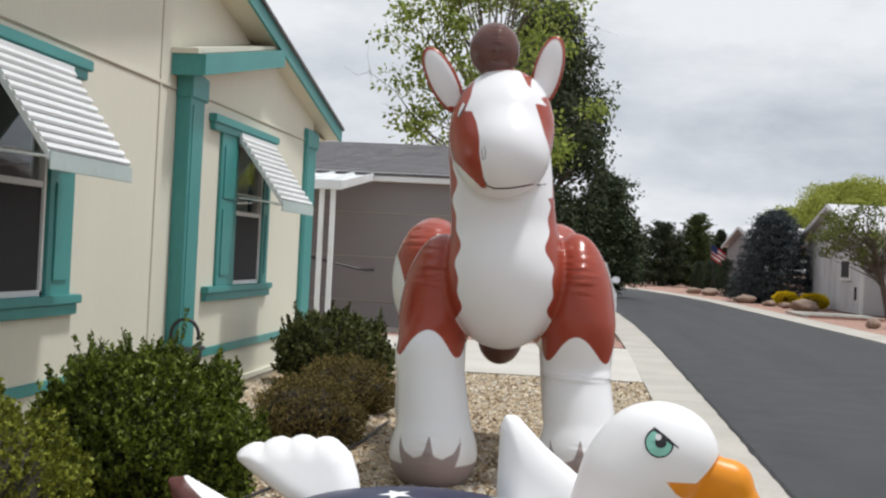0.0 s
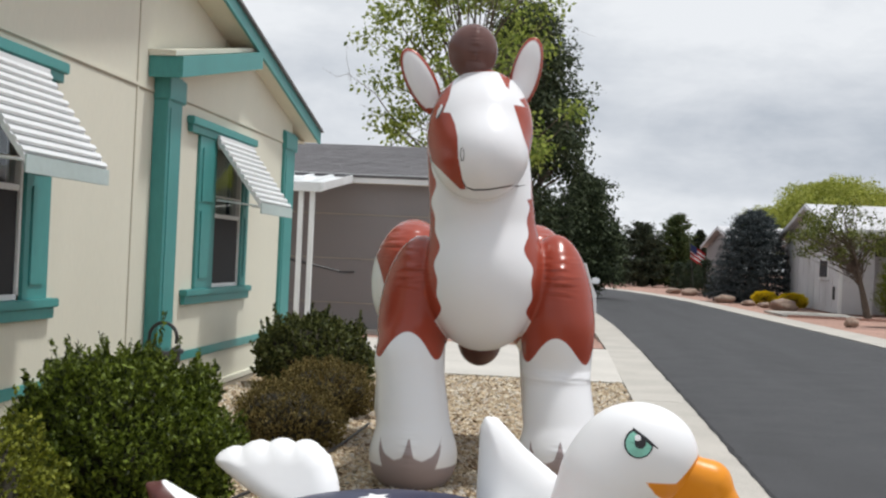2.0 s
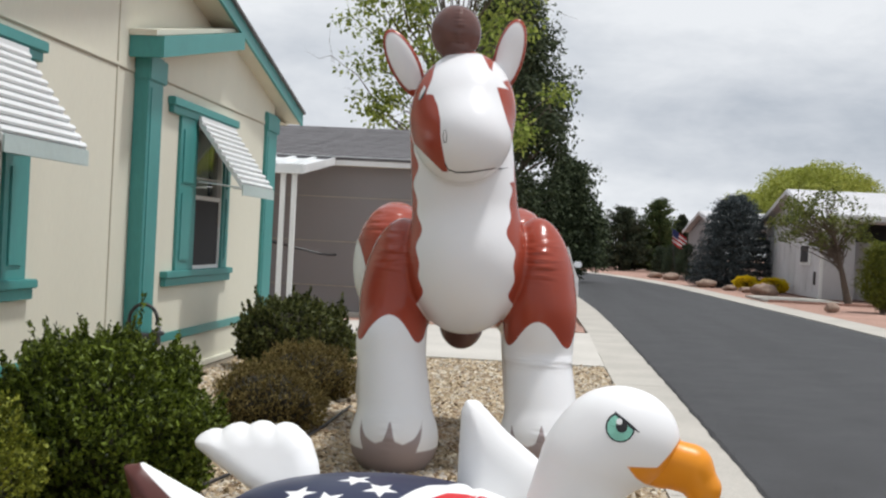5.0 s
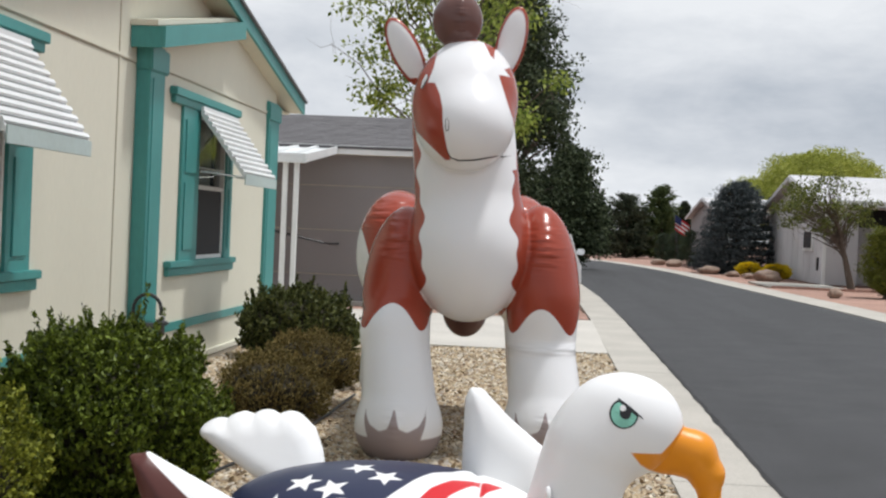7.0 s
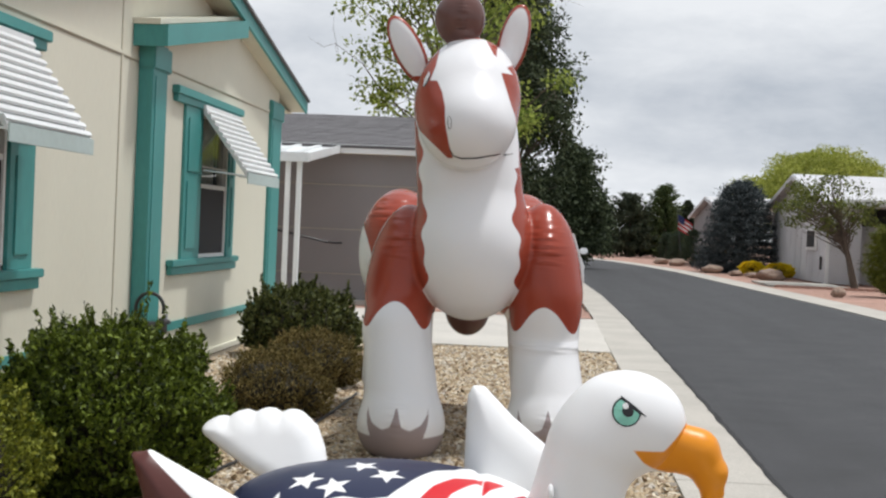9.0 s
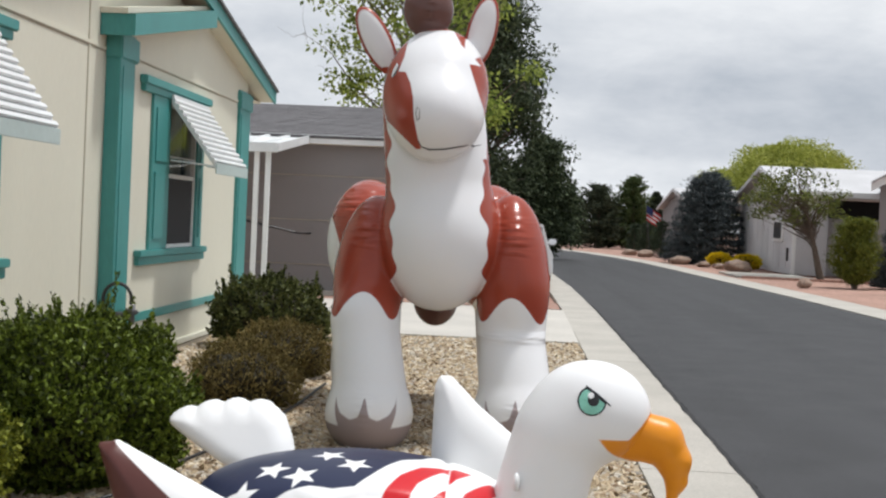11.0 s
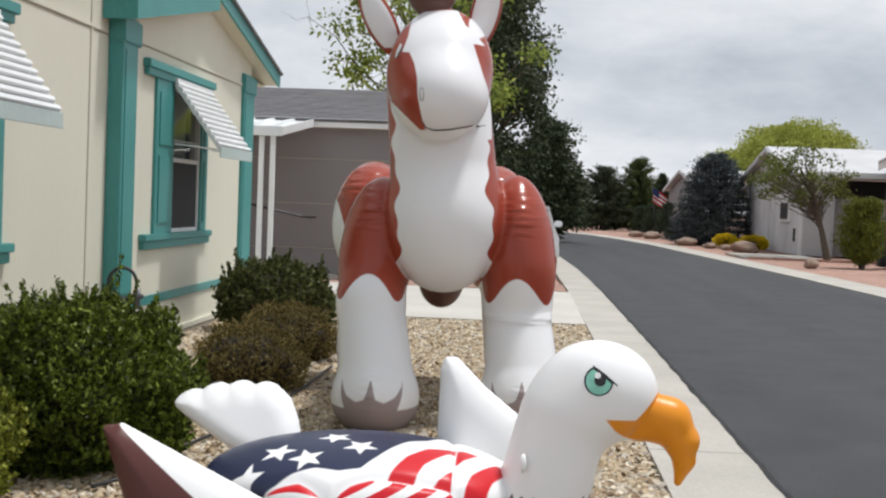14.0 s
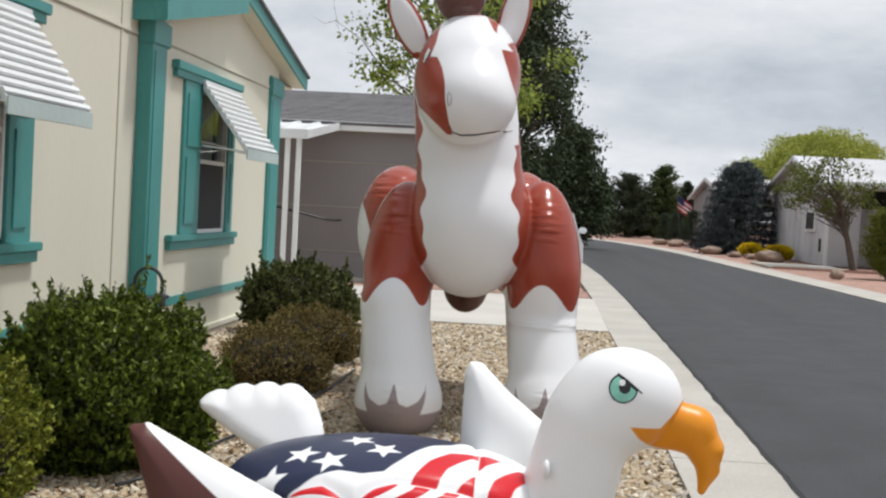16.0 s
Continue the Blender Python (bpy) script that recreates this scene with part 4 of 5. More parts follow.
for i in range(7):
    bm = bmesh.new()
    vs = []
    for k in range(8):
        u = k / 7
        zt = 2.95 - i * 0.12 - 0.55 * u
        vs.append([bm.verts.new((6.68 + 0.85 * u, 74 - 0.06 + 0.08 * math.sin(u * 7), zt - dz)) for dz in (0, 0.118)])
    for a, b in zip(vs, vs[1:]):
        bm.faces.new((a[0], a[1], b[1], b[0]))
    part("stripe", bm, M_RED if i % 2 == 0 else M_FLAGWHITE, flag)
part("canton", prism([(6.67, 2.97), (7.03, 2.73), (7.03, 2.31), (6.67, 2.55)], "y", 73.85, 73.87), M_NAVY, flag)

# parked car far down the kerb
car = thing("car", "white parked car far down the street", "car", pose(-0.26, 30.5, 0.02))
part("body", prism([(-0.85, 0.32), (0.85, 0.32), (0.88, 0.75), (0.78, 0.95), (0.62, 1.45), (-0.62, 1.45), (-0.78, 0.95), (-0.88, 0.75)], "y", -2.2, 2.2), M_CAR, car)
part("rear_window", box(-0.6, 0.6, -2.22, -2.2, 0.95, 1.38), M_DARK, car)
part("bumper", box(-0.88, 0.88, -2.3, -2.2, 0.35, 0.6, 0.03), M_CAR, car)
for x in (-0.92, 0.92):
    part("mirror", box(x - 0.10, x + 0.10, 0.9, 1.0, 0.95, 1.1, 0.03), M_CAR, car)
for x in (-0.75, 0.75):
    for yy in (-1.4, 1.4):
        w = part("wheel", tube([(x - 0.1, yy, 0.32), (x + 0.1, yy, 0.32)], [0.32, 0.32], 16), M_BLACK, car)
        part("rim", tube([(x - 0.11, yy, 0.32), (x + 0.11, yy, 0.32)], [0.2, 0.2], 12), M_METALWHITE, w)

# ---- inflatables ----


def smoothstep_mask(nt, key, soft_w):
    """1 where the stored field is above nought, with a printed edge."""
    a, r = nt.nodes.new("ShaderNodeAttribute"), nt.nodes.new("ShaderNodeMapRange")
    a.attribute_name = key
    r.inputs["From Min"].default_value, r.inputs["From Max"].default_value = -soft_w, soft_w
    nt.links.new(a.outputs["Fac"], r.inputs["Value"])
    return r.outputs["Result"]


def vinyl(name, base, layers, rough=0.32, creased=False, spec=0.5):
    """Glossy printed vinyl: layers (field, colour) laid over the base colour."""
    m = bpy.data.materials.new(name)
    m.use_nodes = True
    nt = m.node_tree
    b = nt.nodes["Principled BSDF"]
    last = None
    for key, colour in layers:
        mix = nt.nodes.new("ShaderNodeMix")
        mix.data_type = "RGBA"
        nt.links.new(smoothstep_mask(nt, key, 0.003), mix.inputs["Factor"])
        if last is None:
            mix.inputs["A"].default_value = (*base, 1)
        else:
            nt.links.new(last, mix.inputs["A"])
        mix.inputs["B"].default_value = (*colour, 1)
        last = mix.outputs["Result"]
    n, w, bp = nt.nodes.new("ShaderNodeTexNoise"), nt.nodes.new("ShaderNodeTexNoise"), nt.nodes.new("ShaderNodeBump")
    co = nt.nodes.new("ShaderNodeTexCoord")
    n.inputs["Scale"].default_value, n.inputs["Detail"].default_value = 3.0, 3
    w.inputs["Scale"].default_value, w.inputs["Detail"].default_value = 1.5, 3
    nt.links.new(co.outputs["Object"], n.inputs["Vector"])
    nt.links.new(co.outputs["Object"], w.inputs["Vector"])
    bp.inputs["Strength"].default_value, bp.inputs["Distance"].default_value = 0.25, 0.02
    nt.links.new(n.outputs["Fac"], bp.inputs["Height"])
    normal = bp.outputs["Normal"]
    if creased:                       # puckers at the welded seams
        wave, at, mul, b2, mp = [nt.nodes.new("ShaderNode" + k) for k in ("TexNoise", "Attribute", "Math", "Bump", "Mapping")]
        mp.inputs["Scale"].default_value = (4.0, 3.0, 24.0)
        nt.links.new(co.outputs["Object"], mp.inputs["Vector"])
        nt.links.new(mp.outputs["Vector"], wave.inputs["Vector"])
        wave.inputs["Scale"].default_value, wave.inputs["Detail"].default_value = 1.0, 1
        at.attribute_name = "crease"
        mul.operation = "MULTIPLY"
        nt.links.new(wave.outputs["Fac"], mul.inputs[0])
        nt.links.new(at.outputs["Fac"], mul.inputs[1])
        b2.inputs["Strength"].default_value, b2.inputs["Distance"].default_value = 0.9, 0.045
        nt.links.new(mul.outputs["Value"], b2.inputs["Height"])
        nt.links.new(normal, b2.inputs["Normal"])
        normal = b2.outputs["Normal"]
    nt.links.new(normal, b.inputs["Normal"])
    r = nt.nodes.new("ShaderNodeMapRange")
    r.inputs["To Min"].default_value, r.inputs["To Max"].default_value = 0.94, 1.05
    nt.links.new(w.outputs["Fac"], r.inputs["Value"])
    h = nt.nodes.new("ShaderNodeHueSaturation")
    nt.links.new(r.outputs["Result"], h.inputs["Value"])
    if last is None:
        h.inputs["Color"].default_value = (*base, 1)
    else:
        nt.links.new(last, h.inputs["Color"])
    nt.links.new(h.outputs["Color"], b.inputs["Base Color"])
    b.inputs["Roughness"].default_value = rough
    b.inputs["Specular IOR Level"].default_value = spec
    return m


def poly_field(px, pz, pts):
    """Signed distance to a flat outline: positive inside."""
    d = np.full(px.shape, 9.0)
    inside = np.zeros(px.shape, bool)
    for (x0, z0), (x1, z1) in zip(pts, pts[1:] + pts[:1]):
        ex, ez = x1 - x0, z1 - z0
        t = np.clip(((px - x0) * ex + (pz - z0) * ez) / (ex * ex + ez * ez + 1e-12), 0, 1)
        d = np.minimum(d, np.hypot(px - x0 - t * ex, pz - z0 - t * ez))
        cross = ((z0 > pz) != (z1 > pz)) & (px < (x1 - x0) * (pz - z0) / (z1 - z0 + 1e-12) + x0)
        inside ^= cross
    return np.where(inside, d, -d)


WHITE, RUST, UMBER, GREY = (0.82, 0.82, 0.83), (0.32, 0.055, 0.030), (0.13, 0.062, 0.052), (0.33, 0.27, 0.27)


def frame_of(direction, normal):
    d = Vector(direction).normalized()
    s = Vector(normal).cross(d).normalized()
    return [tuple(s), tuple(d.cross(s)), tuple(d)]


# the pony, in its own frame: x to its left, y backwards, z up
LEGS = ((-0.39, -0.24, -0.46), (0.55, -0.02, 0.495))     # foot x, foot y, knee x
EARS = (((-0.475, 0.00, 2.635), (-0.20, 0.36)), ((0.215, 0.02, 2.715), (0.09, 0.40)))     # middle, direction in x-z
FORELOCK = (-0.135, -0.09, 2.835)


def pony_torso(P):
    f = ell(P, (-0.06, 1.05, 1.30), (0.50, 1.35, 0.44))
    f = soft(f, ell(P, (0.0, 0.02, 1.36), (0.40, 0.44, 0.49)), 0.06)
    f = soft(f, cone(P, (0.0, 0.02, 1.45), (-0.085, 0.00, 2.25), 0.355, 0.335), 0.06)
    head = ell(P, (-0.055, -0.20, 2.29), (0.320, 0.34, 0.47), frame_of((0.03, 0.50, 0.72), (1, 0, 0)))
    head = soft(head, ell(P, (-0.010, -0.40, 2.12), (0.265, 0.27, 0.25)), 0.10)
    return soft(f, head, 0.035)


def pony_leg(P, s, fx, fy, kx):
    leg = ell(P, (kx, 0.14, 1.12), (0.242, 0.30, 0.50 if s < 0 else 0.545), frame_of((-s * 0.08, 0.04, 1.0), (0, 1, 0)))
    leg = soft(leg, cone(P, (kx, 0.10, 1.05), (kx, fy + 0.16, 0.80), 0.232, 0.220), 0.05)
    leg = soft(leg, cone(P, (kx, fy + 0.16, 0.80), (fx, fy, 0.30), 0.215, 0.245), 0.05)
    return soft(leg, ell(P, (fx, fy, 0.20), (0.285, 0.30, 0.270)), 0.04)


def pony_field(X, Y, Z):
    P = (X, Y, Z)
    f = pony_torso(P)
    for s, (fx, fy, kx) in zip((-1, 1), LEGS):
        f = soft(f, pony_leg(P, s, fx, fy, kx), 0.025)
        rear = ell(P, (s * 0.48 - 0.20, 1.75, 1.27), (0.325, 0.55, 0.50))
        rear = soft(rear, cone(P, (s * 0.55 - 0.14, 1.85, 1.1), (s * 0.60 - 0.13, 1.85, 0.25), 0.25, 0.23), 0.05)
        f = soft(f, rear, 0.03)
    for c, d, nrm in ((EARS[0][0], (EARS[0][1][0], 0, EARS[0][1][1]), (-0.1, -1, 0)), (EARS[1][0], (EARS[1][1][0], 0, EARS[1][1][1]), (0.25, -1, 0))):
        f = soft(f, ell(P, c, (0.102, 0.050, 0.255), frame_of(d, nrm)), 0.015)
    f = soft(f, ell(P, FORELOCK, (0.166, 0.166, 0.182)), 0.012)
    f = soft(f, ell(P, (-0.07, 0.95, 0.89), (0.165, 0.19, 0.20)), 0.012)
    return np.maximum(f, -Z)


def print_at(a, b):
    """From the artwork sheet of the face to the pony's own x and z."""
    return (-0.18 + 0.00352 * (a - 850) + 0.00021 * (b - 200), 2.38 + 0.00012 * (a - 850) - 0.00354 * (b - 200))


def pony():
    v, q = surface_net(pony_field, (-1.14, -0.80, -0.02), (1.0, 2.50, 3.1), 0.0165)
    x, y, z = v.T
    front = 0.25 - y
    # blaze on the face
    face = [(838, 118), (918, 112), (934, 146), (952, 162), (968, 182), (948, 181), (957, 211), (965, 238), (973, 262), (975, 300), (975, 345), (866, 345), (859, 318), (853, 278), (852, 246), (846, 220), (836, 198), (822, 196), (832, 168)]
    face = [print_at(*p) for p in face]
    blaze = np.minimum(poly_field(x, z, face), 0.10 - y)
    # pale chest and throat with a wavy edge
    zc = np.clip(z, 0.6, 2.25)
    cx = -0.115 * (zc - 1.3) * (zc > 1.3)
    half = 0.285 + 0.016 * np.sin(zc * 15.0) + 0.012 * np.sin(zc * 31.0 + 1)
    half = np.where(z < 1.15, half + (1.15 - z) * 0.25, half)
    chest = np.minimum(np.minimum(np.where(x > cx, half + 0.035, half - 0.01) - np.abs(x - cx), 0.16 - y), np.where(x < 0.1, 1.905 + 0.88 * np.clip(-0.14 - x, 0, 1), 2.02) - z)
    on_leg = np.minimum(*[pony_leg((x, y, z), sg, *l) for sg, l in zip((-1, 1), LEGS)]) - pony_torso((x, y, z))
    chest = np.minimum(chest, on_leg * 0.7)
    white = np.maximum(blaze, chest)
    # socks
    socks = np.full(x.shape, -1.0)
    hoof = np.full(x.shape, -1.0)
    for sgn, (lx, ly, kx) in zip((-1, 1), LEGS):
        for cx2, cy2, mine in ((lx, ly, (x * sgn > 0.05) & (y < 0.9)), (sgn * 0.60 - 0.13, 1.85, ((x + 0.13) * sgn > 0) & (y >= 0.9))):
            mx = cx2 + (kx - cx2) * np.clip((z - 0.3) / 0.5, 0, 1) if cy2 < 1 else cx2
            my = np.interp(z, [0.30, 0.80, 1.05], [cy2, cy2 + 0.16, 0.10]) if cy2 < 1 else cy2       # middle of the limb
            th = np.arctan2(x - mx, -(y - my))
            top = 0.90 + 0.086 * np.cos(np.minimum(np.abs(th), 1.4) * math.pi / 0.92)
            s2 = np.where(mine, np.minimum(top - z, 1.02 - z), -1)
            socks = np.maximum(socks, s2)
            a = np.abs(th)
            inner = np.interp(a, [0, 0.05, 0.12, 0.30, 0.55, 0.72, 0.86, 0.90], [0.375, 0.29, 0.220, 0.200, 0.235, 0.29, 0.365, 0.0])
            outer = np.interp(a, [0.42, 0.52, 0.64, 0.75, 0.86], [0.0, 0.10, 0.175, 0.26, 0.365])
            horn = np.maximum(np.minimum(inner - z, z - outer), 0.150 + 0.012 * np.clip(a - 0.5, 0, 2) - z)
            hoof = np.maximum(hoof, np.where(mine & (z < 0.45), horn * 0.5, -1))
    white = np.maximum(white, np.minimum(socks, np.where(y < 0.9, 0.02 - on_leg, 1.0)))
    # patch on the flank
    white = np.maximum(white, np.minimum(0.26 - np.hypot((y - 1.60) * 0.8, z - 1.20), -0.55 - x) * 0.9)
    # ear linings
    for c, d in EARS:
        l = math.hypot(*d)
        u = (x - c[0]) * d[1] / l - (z - c[2]) * d[0] / l
        w = (x - c[0]) * d[0] / l + (z - c[2]) * d[1] / l
        ear = np.minimum((1 - np.hypot(u / 0.080, (w - 0.0) / 0.222)) * 0.07, -0.012 - (y - c[1]))
        white = np.maximum(white, np.where(z > 2.45, ear, -1))
    ball = 0.178 - np.sqrt((x - FORELOCK[0]) ** 2 + (y - FORELOCK[1]) ** 2 + ((z - FORELOCK[2]) * 0.92) ** 2)
    under = 0.215 - np.sqrt((x + 0.07) ** 2 + (y - 0.95) ** 2 + (z - 0.87) ** 2)
    dark = np.maximum(ball, np.minimum(under, 0.89 - z))
    pr = Print(pony_field, -0.9, 0.4)
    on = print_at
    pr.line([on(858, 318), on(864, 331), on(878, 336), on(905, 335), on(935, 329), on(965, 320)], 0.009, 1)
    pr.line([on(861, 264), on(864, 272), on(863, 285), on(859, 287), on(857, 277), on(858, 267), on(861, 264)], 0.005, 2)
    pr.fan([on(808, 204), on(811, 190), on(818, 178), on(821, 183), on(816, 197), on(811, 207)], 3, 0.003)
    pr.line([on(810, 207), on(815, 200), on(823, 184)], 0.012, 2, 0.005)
    crease = np.maximum(np.exp(-((z - 1.40) / 0.13) ** 2) * np.maximum(np.exp(-((x + 0.46) / 0.10) ** 2), np.exp(-((x - 0.50) / 0.10) ** 2)) * (y < 0.45), 0.5 * np.exp(-((z - 0.26) / 0.09) ** 2) * (y < 0.3) * np.maximum.reduce([np.exp(-((x - l[0]) / 0.05) ** 2) for l in LEGS]))
    crease = np.maximum(crease, 0.7 * np.exp(-((z - 1.62) / 0.15) ** 2) * (y > 0.9))
    crease = np.maximum(crease, 0.6 * np.exp(-((z - 0.72) / 0.03) ** 2) * (x > 0.1) * (y < 0.5))
    crease = np.maximum(crease, 0.8 * np.exp(-((x - FORELOCK[0] - 0.035) / 0.035) ** 2) * np.clip(ball * 40 + 1, 0, 1) * (z > 2.75))
    me = skin("inflatable_pony", v, q, {"white": white, "hoof": hoof, "dark": dark, "crease": crease},
              [vinyl("pony_vinyl", RUST, (("white", WHITE), ("hoof", GREY), ("dark", UMBER)), 0.24, True, 0.38), M_INK, M_LINEGREY, M_GLINT], pr)
    ob = new("inflatable_pony", me)
    ob.matrix_basis = pose(-0.66, 8.30, 0)
    return tagged(ob, "giant inflatable pony in glossy rust-brown and white vinyl, standing on gravel", "inflatable animal")



# the eagle float, in its own frame: x towards the beak, y away, z up
TAIL = [(-1.81 + 0.52 * u, 0.425 + 0.085 * u ** 0.6 + 0.030 * math.sin(math.pi * u) + 0.020 * abs(math.sin(4 * math.pi * u)) ** 0.7) for u in np.linspace(0, 1, 41)]
TAIL += [(-1.23, 0.465), (-1.18, 0.37), (-1.14, 0.24), (-1.14, 0.10), (-1.30, 0.14), (-1.52, 0.24), (-1.72, 0.35), (-1.80, 0.40)]
FARWING = [(-0.465, 0.72), (-0.41, 0.72), (-0.27, 0.585), (-0.10, 0.455), (0.02, 0.26), (-0.05, 0.08), (-0.40, 0.08), (-0.49, 0.30), (-0.49, 0.66)]
NEARWING = [(-1.79, 0.50), (-1.71, 0.515), (-1.44, 0.395), (-1.04, 0.22), (-0.70, 0.16), (-0.70, 0.02), (-1.56, 0.02), (-1.66, 0.20)]


def pad(P, outline, y0, lean, thick, edge):
    """An inflated flat pad: an outline in x-z, leaning back, fullest in its middle."""
    d = poly_field(P[0], P[2], outline)
    h = thick * np.sqrt(np.clip(d / edge, 0, 1) * (2 - np.clip(d / edge, 0, 1)))
    return np.maximum(-d, (np.abs(P[1] - y0 - lean * P[2]) - h) * 0.7)


def front_seam(x):
    """The welded seam along the near side of the back: its y at each x."""
    return np.interp(x, [-1.5, -1.2, -1.0, -0.86, -0.78, -0.70, -0.53, -0.32, 0.0], [-0.30, -0.33, -0.34, -0.41, -0.36, -0.33, -0.32, -0.28, -0.25])


def eagle_body(P):
    f = ell(P, (-0.78, 0.08, 0.20), (0.72, 0.50, 0.215))
    top = P[2] > 0.12
    f = f + 0.016 * np.exp(-((P[1] - front_seam(P[0])) / 0.022) ** 2) * top          # seams pull the skin in
    return f + 0.012 * np.exp(-((P[0] + 0.37 + 0.1 * P[1]) / 0.018) ** 2) * top


def eagle_head(P):
    neck = cone(P, (0.015, 0.0, 0.20), (0.09, 0.0, 0.54), 0.205, 0.192)
    return np.maximum(soft(neck, ell(P, (0.235, 0.0, 0.665), (0.262, 0.19, 0.226)), 0.09), -P[2])


def eagle_beak(P):
    f = cone(P, (0.41, 0, 0.60), (0.545, 0, 0.557), 0.094, 0.098)
    for p, q, rp, rq in (((0.545, 0, 0.557), (0.605, 0, 0.47), 0.098, 0.076), ((0.605, 0, 0.47), (0.620, 0, 0.385), 0.076, 0.047), ((0.620, 0, 0.385), (0.598, 0, 0.29), 0.047, 0.018)):
        f = soft(f, cone(P, p, q, rp, rq), 0.02)
    return soft(f, cone(P, (0.33, 0, 0.56), (0.49, 0, 0.52), 0.10, 0.062), 0.03)


EAGLE_PARTS = (
    ("body", "starry and striped printed back", lambda P: np.maximum(eagle_body(P), -P[2]), (-1.54, -0.46, -0.02), (0.0, 0.62, 0.46)),
    ("head", "white head on a curved neck", eagle_head, (-0.26, -0.26, -0.02), (0.56, 0.26, 0.94)),
    ("beak", "orange hooked beak", eagle_beak, (0.20, -0.13, 0.22), (0.74, 0.13, 0.72)),
    ("wing", "white raised wing", lambda P: pad(P, FARWING, 0.48, 0.16, 0.085, 0.13), (-0.55, 0.30, 0.04), (0.08, 0.76, 0.78)),
    ("wing", "white wing with a brown underside", lambda P: pad(P, NEARWING, -0.60, 0.25, 0.10, 0.16), (-1.84, -0.76, -0.02), (-0.64, -0.34, 0.56)),
    ("tail", "white scalloped tail", lambda P: pad(P, TAIL, 0.42, 0.55, 0.085, 0.10), (-1.88, 0.34, 0.04), (-1.08, 0.86, 0.62)),
    ("valve", "clear air valve", lambda P: ell(P, (-0.075, -0.185, 0.375), (0.016, 0.030, 0.042)), (-0.12, -0.25, 0.31), (-0.03, -0.12, 0.44)),
)


def star_points(cx, cy, r, turn):
    return [(cx + (r if k % 2 == 0 else r * 0.42) * math.sin(turn + k * math.pi / 5), cy + (r if k % 2 == 0 else r * 0.42) * math.cos(turn + k * math.pi / 5)) for k in range(10)]


def front_y(field, x, z, y0, y1):
    """Where the way backwards from y0 meets the skin."""
    ys = np.linspace(y0, y1, 500)
    v = field(np.full(500, x), ys, np.full(500, z))
    k = int(np.argmax(v < 0))
    return float(ys[k]) if (v < 0).any() else y1


class Print:
    """Printed marks: thin film a little proud of the skin."""

    def __init__(self, field, y0, y1):
        self.field, self.y0, self.y1, self.v, self.f, self.m = field, y0, y1, [], [], []

    def fan(self, pts, mat, lift):
        cx, cz = sum(p[0] for p in pts) / len(pts), sum(p[1] for p in pts) / len(pts)
        rings = (0.0, 0.5, 1.0)
        base = len(self.v)
        for r in rings:
            for x, z in (pts if r else [(cx, cz)]):
                a, b = cx + (x - cx) * r, cz + (z - cz) * r
                self.v.append((a, front_y(self.field, a, b, self.y0, self.y1) - lift, b))
        n = len(pts)
        for k in range(n):
            j = (k + 1) % n
            self.f.append((base, base + 1 + k, base + 1 + j))
            self.f.append((base + 1 + k, base + 1 + n + k, base + 1 + n + j, base + 1 + j))
            self.m += [mat, mat]

    def line(self, pts, width, mat, lift=0.003, steps=6):
        pts = [Vector(p) for p in pts]
        dense = [a.lerp(b, k / steps) for a, b in zip(pts, pts[1:]) for k in range(steps)] + [pts[-1]]
        base = len(self.v)
        for i, p in enumerate(dense):
            d = (dense[min(i + 1, len(dense) - 1)] - dense[max(i - 1, 0)]).normalized()
            w = width * (0.35 + 0.65 * math.sin(math.pi * min(1, max(0, (i + 0.6) / len(dense)))))
            for s in (-0.5, 0.5):
                x, z = p.x - d.y * w * s, p.y + d.x * w * s
                self.v.append((x, front_y(self.field, x, z, self.y0, self.y1) - lift, z))
        for i in range(len(dense) - 1):
            k = base + 2 * i
            self.f.append((k, k + 1, k + 3, k + 2))
            self.m.append(mat)


def skin(name, v, q, fields, mats, prints):
    """One mesh: the inflated skin and the marks printed on it."""
    n = len(v)
    verts = np.concatenate([v, np.array(prints.v)]) if prints.v else v
    me = bpy.data.meshes.new(name)
    me.from_pydata(verts.tolist(), [], q.tolist() + [tuple(n + k for k in f) for f in prints.f])
    for key, values in fields.items():
        full = np.concatenate([np.asarray(values, np.float32), np.zeros(len(verts) - n, np.float32)])
        me.attributes.new(key, "FLOAT", "POINT").data.foreach_set("value", full.astype(np.float32))
    for m in mats:
        me.materials.append(m)
    me.polygons.foreach_set("material_index", np.array([0] * len(q) + prints.m, np.int32))
    me.shade_smooth()
    return me


def disc(cx, cz, r, n=28, cut=None):
    pts = []
    for k in range(n):
        x, z = cx + r * math.cos(2 * math.pi * k / n), cz + r * math.sin(2 * math.pi * k / n)
        if cut:                       # flattened by the brow
            (x0, z0), (x1, z1) = cut
            top = z0 + (x - x0) * (z1 - z0) / (x1 - x0)
            z = min(z, top)
        pts.append((x, z))
    return pts


M_INK = material("black_print", (0.012, 0.012, 0.014), 0.4, 20, 0.05, 0.0)
M_IRIS = material("teal_print", (0.24, 0.58, 0.46), 0.4, 20, 0.08, 0.0)
M_GLINT = material("white_print", (0.80, 0.80, 0.80), 0.4, 20, 0.02, 0.0)
M_LINEGREY = material("grey_print", (0.10, 0.10, 0.10), 0.4, 20, 0.05, 0.0)


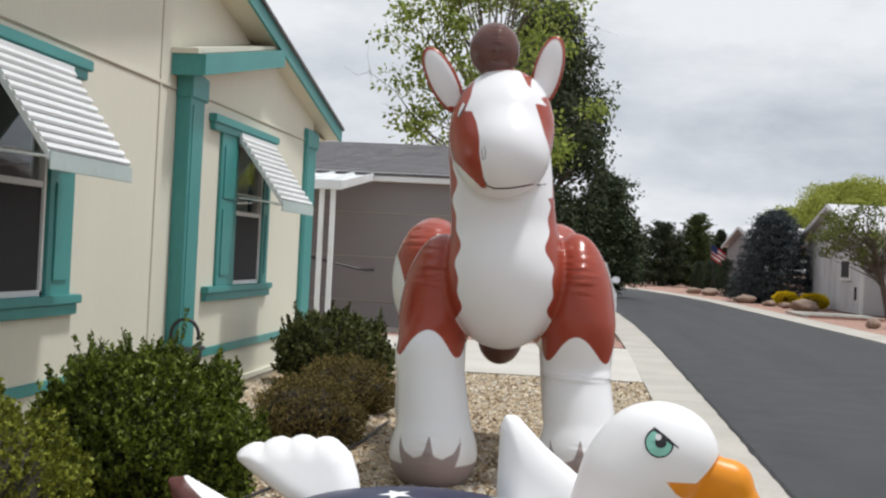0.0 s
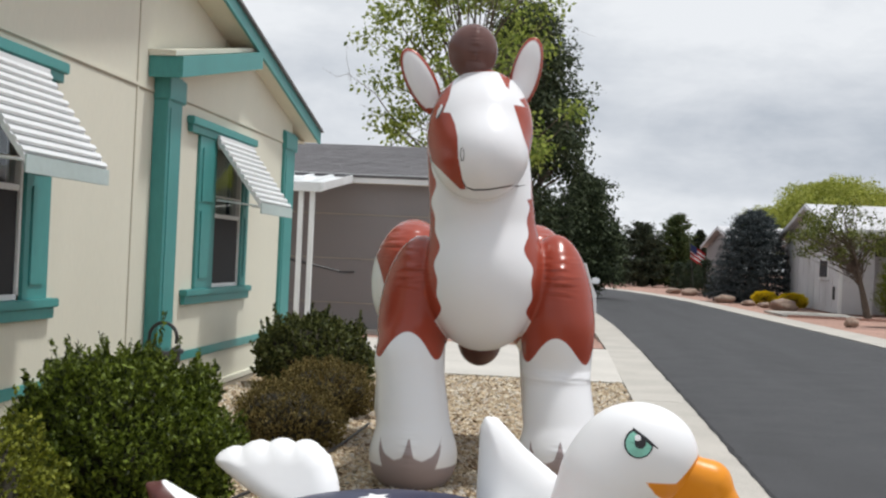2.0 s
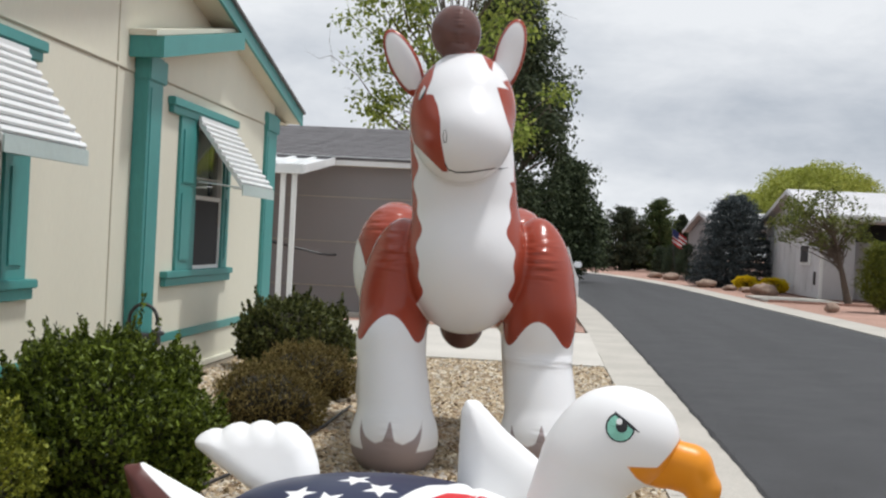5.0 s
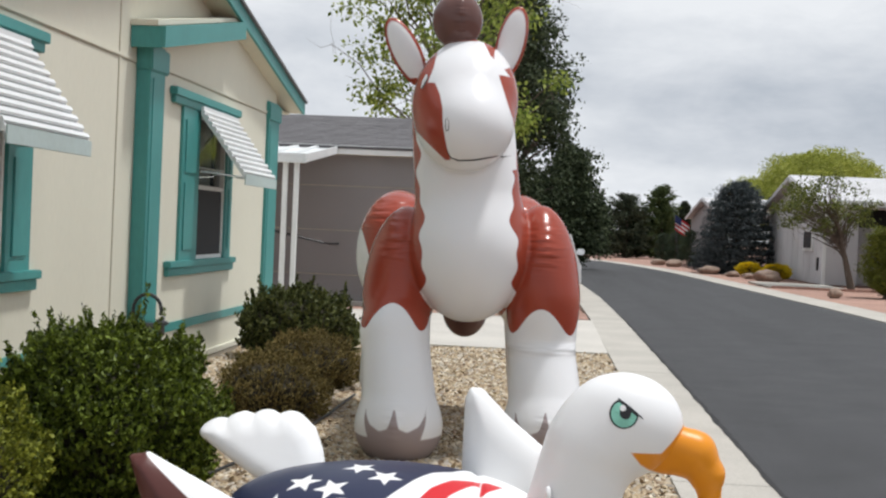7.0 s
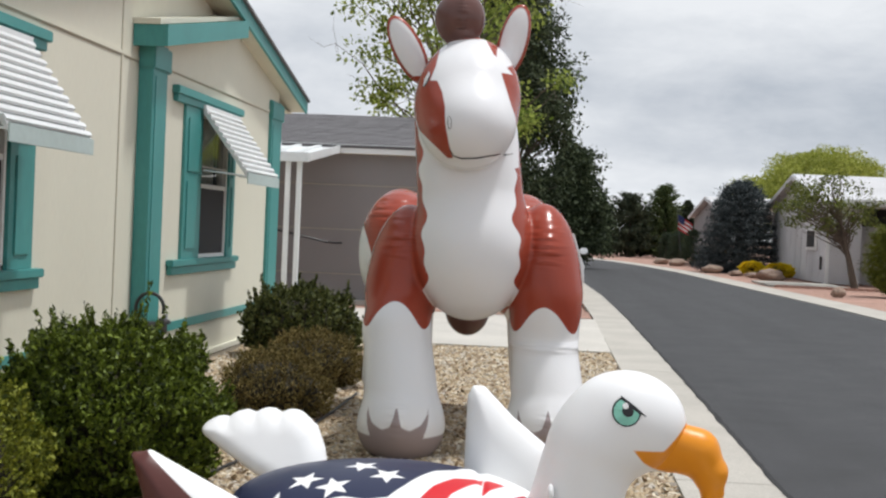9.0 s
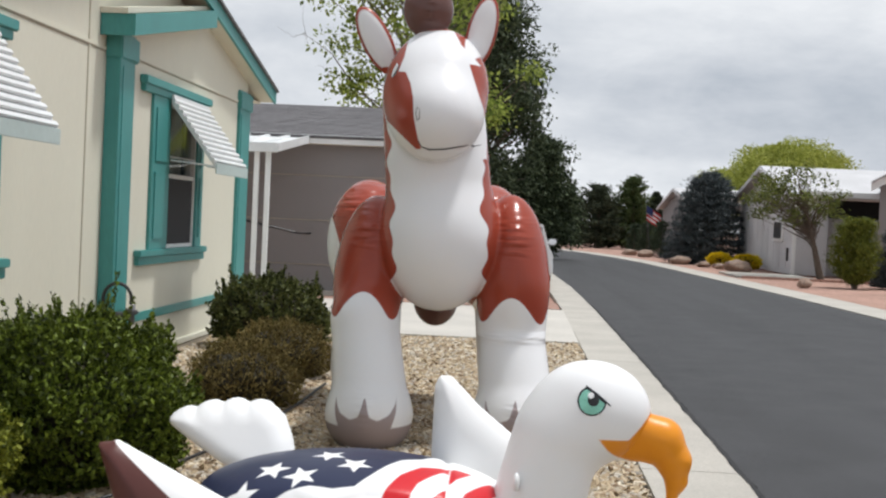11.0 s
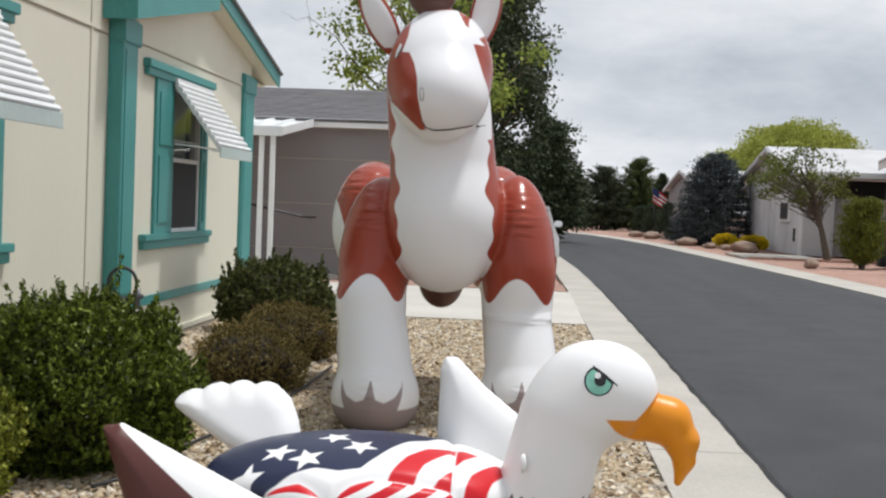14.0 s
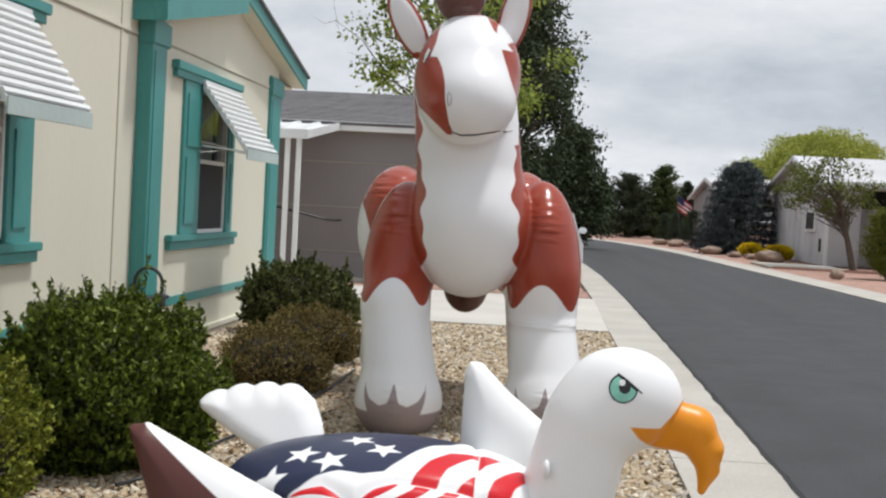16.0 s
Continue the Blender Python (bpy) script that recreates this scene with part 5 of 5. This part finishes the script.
RED_BANDS = ([(-0.64, -0.34), (-0.57, -0.17), (-0.49, -0.05), (-0.39, 0.0), (-0.37, 0.06), (-0.37, -0.03), (-0.41, -0.08), (-0.49, -0.21), (-0.53, -0.34)],
             [(-0.45, -0.31), (-0.37, -0.20), (-0.37, -0.31)],
             [(-0.365, 0.03), (-0.27, 0.03), (-0.31, -0.05), (-0.365, -0.14)],
             [(-0.33, -0.32), (-0.29, -0.18), (-0.19, 0.0), (-0.12, 0.0), (-0.20, -0.16), (-0.25, -0.32)])
NAVY_EDGE = [(-1.6, -0.36), (-1.17, -0.335), (-1.10, -0.33), (-1.03, -0.31), (-0.94, -0.295), (-0.84, -0.315), (-0.75, -0.295), (-0.69, -0.20), (-0.63, -0.08), (-0.58, 0.01), (-0.50, 0.08), (-0.42, 0.30), (-0.40, 0.7), (-1.6, 0.7)]
STARS = ((-1.125, -0.15, 0.3), (-0.90, 0.0, 0.75), (-0.775, -0.115, 0.55), (-0.99, -0.225, 0.95), (-1.24, -0.285, 0.2))


def eagle_prints(x, y, z):
    """The printed fields of the float, at points of its skin."""
    body = 0.022 - np.abs(eagle_body((x, y, z)) + 0.002)
    near = front_seam(x) - y                                   # positive past the seam, on the near side
    navy = np.minimum(np.minimum(poly_field(x, y, NAVY_EDGE), body), -near + 0.004)
    red = np.maximum.reduce([poly_field(x, y, b) for b in RED_BANDS])
    red = np.minimum(red, -near)
    arcs = 0.295 - 1.9 * (x + 1.0) ** 2 - z                    # bows on the outer end of the near side
    slant = x - 2.0 * (z - 0.25) + 0.70
    side = np.where(x < -0.86, 0.03 * np.sin(arcs * 62.8), 0.04 * np.sin(slant * 39.3))
    stripe = np.minimum(np.maximum(red, np.minimum(side, near - 0.004)), body)
    stars = np.maximum.reduce([poly_field(x, y, star_points(cx, cy, 0.082, turn)) for cx, cy, turn in STARS])
    outline = [(0.265, 0.575), (0.395, 0.57), (0.44, 0.62), (0.505, 0.70), (0.62, 0.72), (0.80, 0.5), (0.75, 0.2), (0.50, 0.22), (0.46, 0.45), (0.36, 0.485), (0.31, 0.52)]
    orange = np.where(x > 0.15, poly_field(x, z, outline), -1)
    zig = 0.185 + 0.055 * np.abs(((np.arctan2(y, x + 0.02) * 7.5) % 2) - 1)
    brown = np.where((x > -0.20) & (np.abs(y) < 0.30), zig - z, -1)
    edge = 0.50 - 0.72 * (x + 1.70) - z
    brown = np.where((y < -0.34) & (x < -0.64), np.minimum(np.minimum(edge, -0.575 + 0.25 * z - y), 0.05), brown)
    return {"navy": navy, "stripe": stripe, "stars": np.minimum(stars, navy), "orange": orange, "brown": brown}


def eagle():
    e = thing("eagle_float", "inflatable eagle pool float with starry striped back and orange beak", "pool float", pose(-0.02, 5.5, 0))
    skin_vinyl = vinyl("eagle_vinyl", (0.86, 0.86, 0.86), (("stripe", (0.60, 0.012, 0.02)), ("navy", (0.024, 0.030, 0.068)), ("stars", (0.86, 0.86, 0.86)),
                                                           ("brown", (0.10, 0.035, 0.03)), ("orange", (0.78, 0.28, 0.015))), 0.36, spec=0.3)
    for name, label, field, lo, hi in EAGLE_PARTS:
        v, q = surface_net(lambda X, Y, Z: field((X, Y, Z)), lo, hi, 0.007 if name in ("body", "valve") else 0.010)
        fields = eagle_prints(*v.T)
        if name != "body":
            for key in ("navy", "stripe", "stars"):
                fields[key] = np.full(len(v), -1.0)
        else:
            fields["brown"] = np.full(len(v), -1.0)
        part(name, net_mesh(name, v, q, fields, [skin_vinyl]), None, e, label)
    pr = Print(lambda X, Y, Z: eagle_head((X, Y, Z)), -0.6, 0.2)
    ex, ez = 0.228, 0.737
    cut = ((ex - 0.022, ez + 0.058), (ex + 0.074, ez - 0.012))
    pr.fan(disc(ex, ez, 0.061, 32, cut), 0, 0.003)
    pr.fan(disc(ex, ez - 0.001, 0.054, 32, (((ex - 0.022), ez + 0.048), (ex + 0.074, ez - 0.022))), 1, 0.005)
    pr.fan(disc(ex + 0.006, ez + 0.004, 0.024), 0, 0.007)
    pr.fan(disc(ex - 0.005, ez + 0.024, 0.013), 2, 0.009)
    pr.line([(ex - 0.026, ez + 0.062), (ex + 0.03, ez + 0.022), (ex + 0.080, ez - 0.016)], 0.010, 0, 0.008)
    me = bpy.data.meshes.new("eye")
    me.from_pydata([tuple(p) for p in pr.v], [], pr.f)
    for m in (M_INK, M_IRIS, M_GLINT):
        me.materials.append(m)
    me.polygons.foreach_set("material_index", np.array(pr.m, np.int32))
    part("eye", me, None, e, "stern green printed eye")
    return e


eagle()
pony()

# ---- cable on the gravel ----
cable = thing("cable", "black power cable lying across the gravel", "cable")
pts = [(-2.15, 5.9), (-1.99, 6.3), (-2.03, 6.72), (-1.98, 7.09), (-1.87, 7.67), (-1.80, 8.5), (-1.75, 9.39), (-1.72, 10.55)]
part("cord", tube([(x, y, 0.035 + 0.006 * math.sin(i * 2.0)) for i, (x, y) in enumerate(pts)], [0.011] * len(pts), 8), M_BLACK, cable, smooth=True)
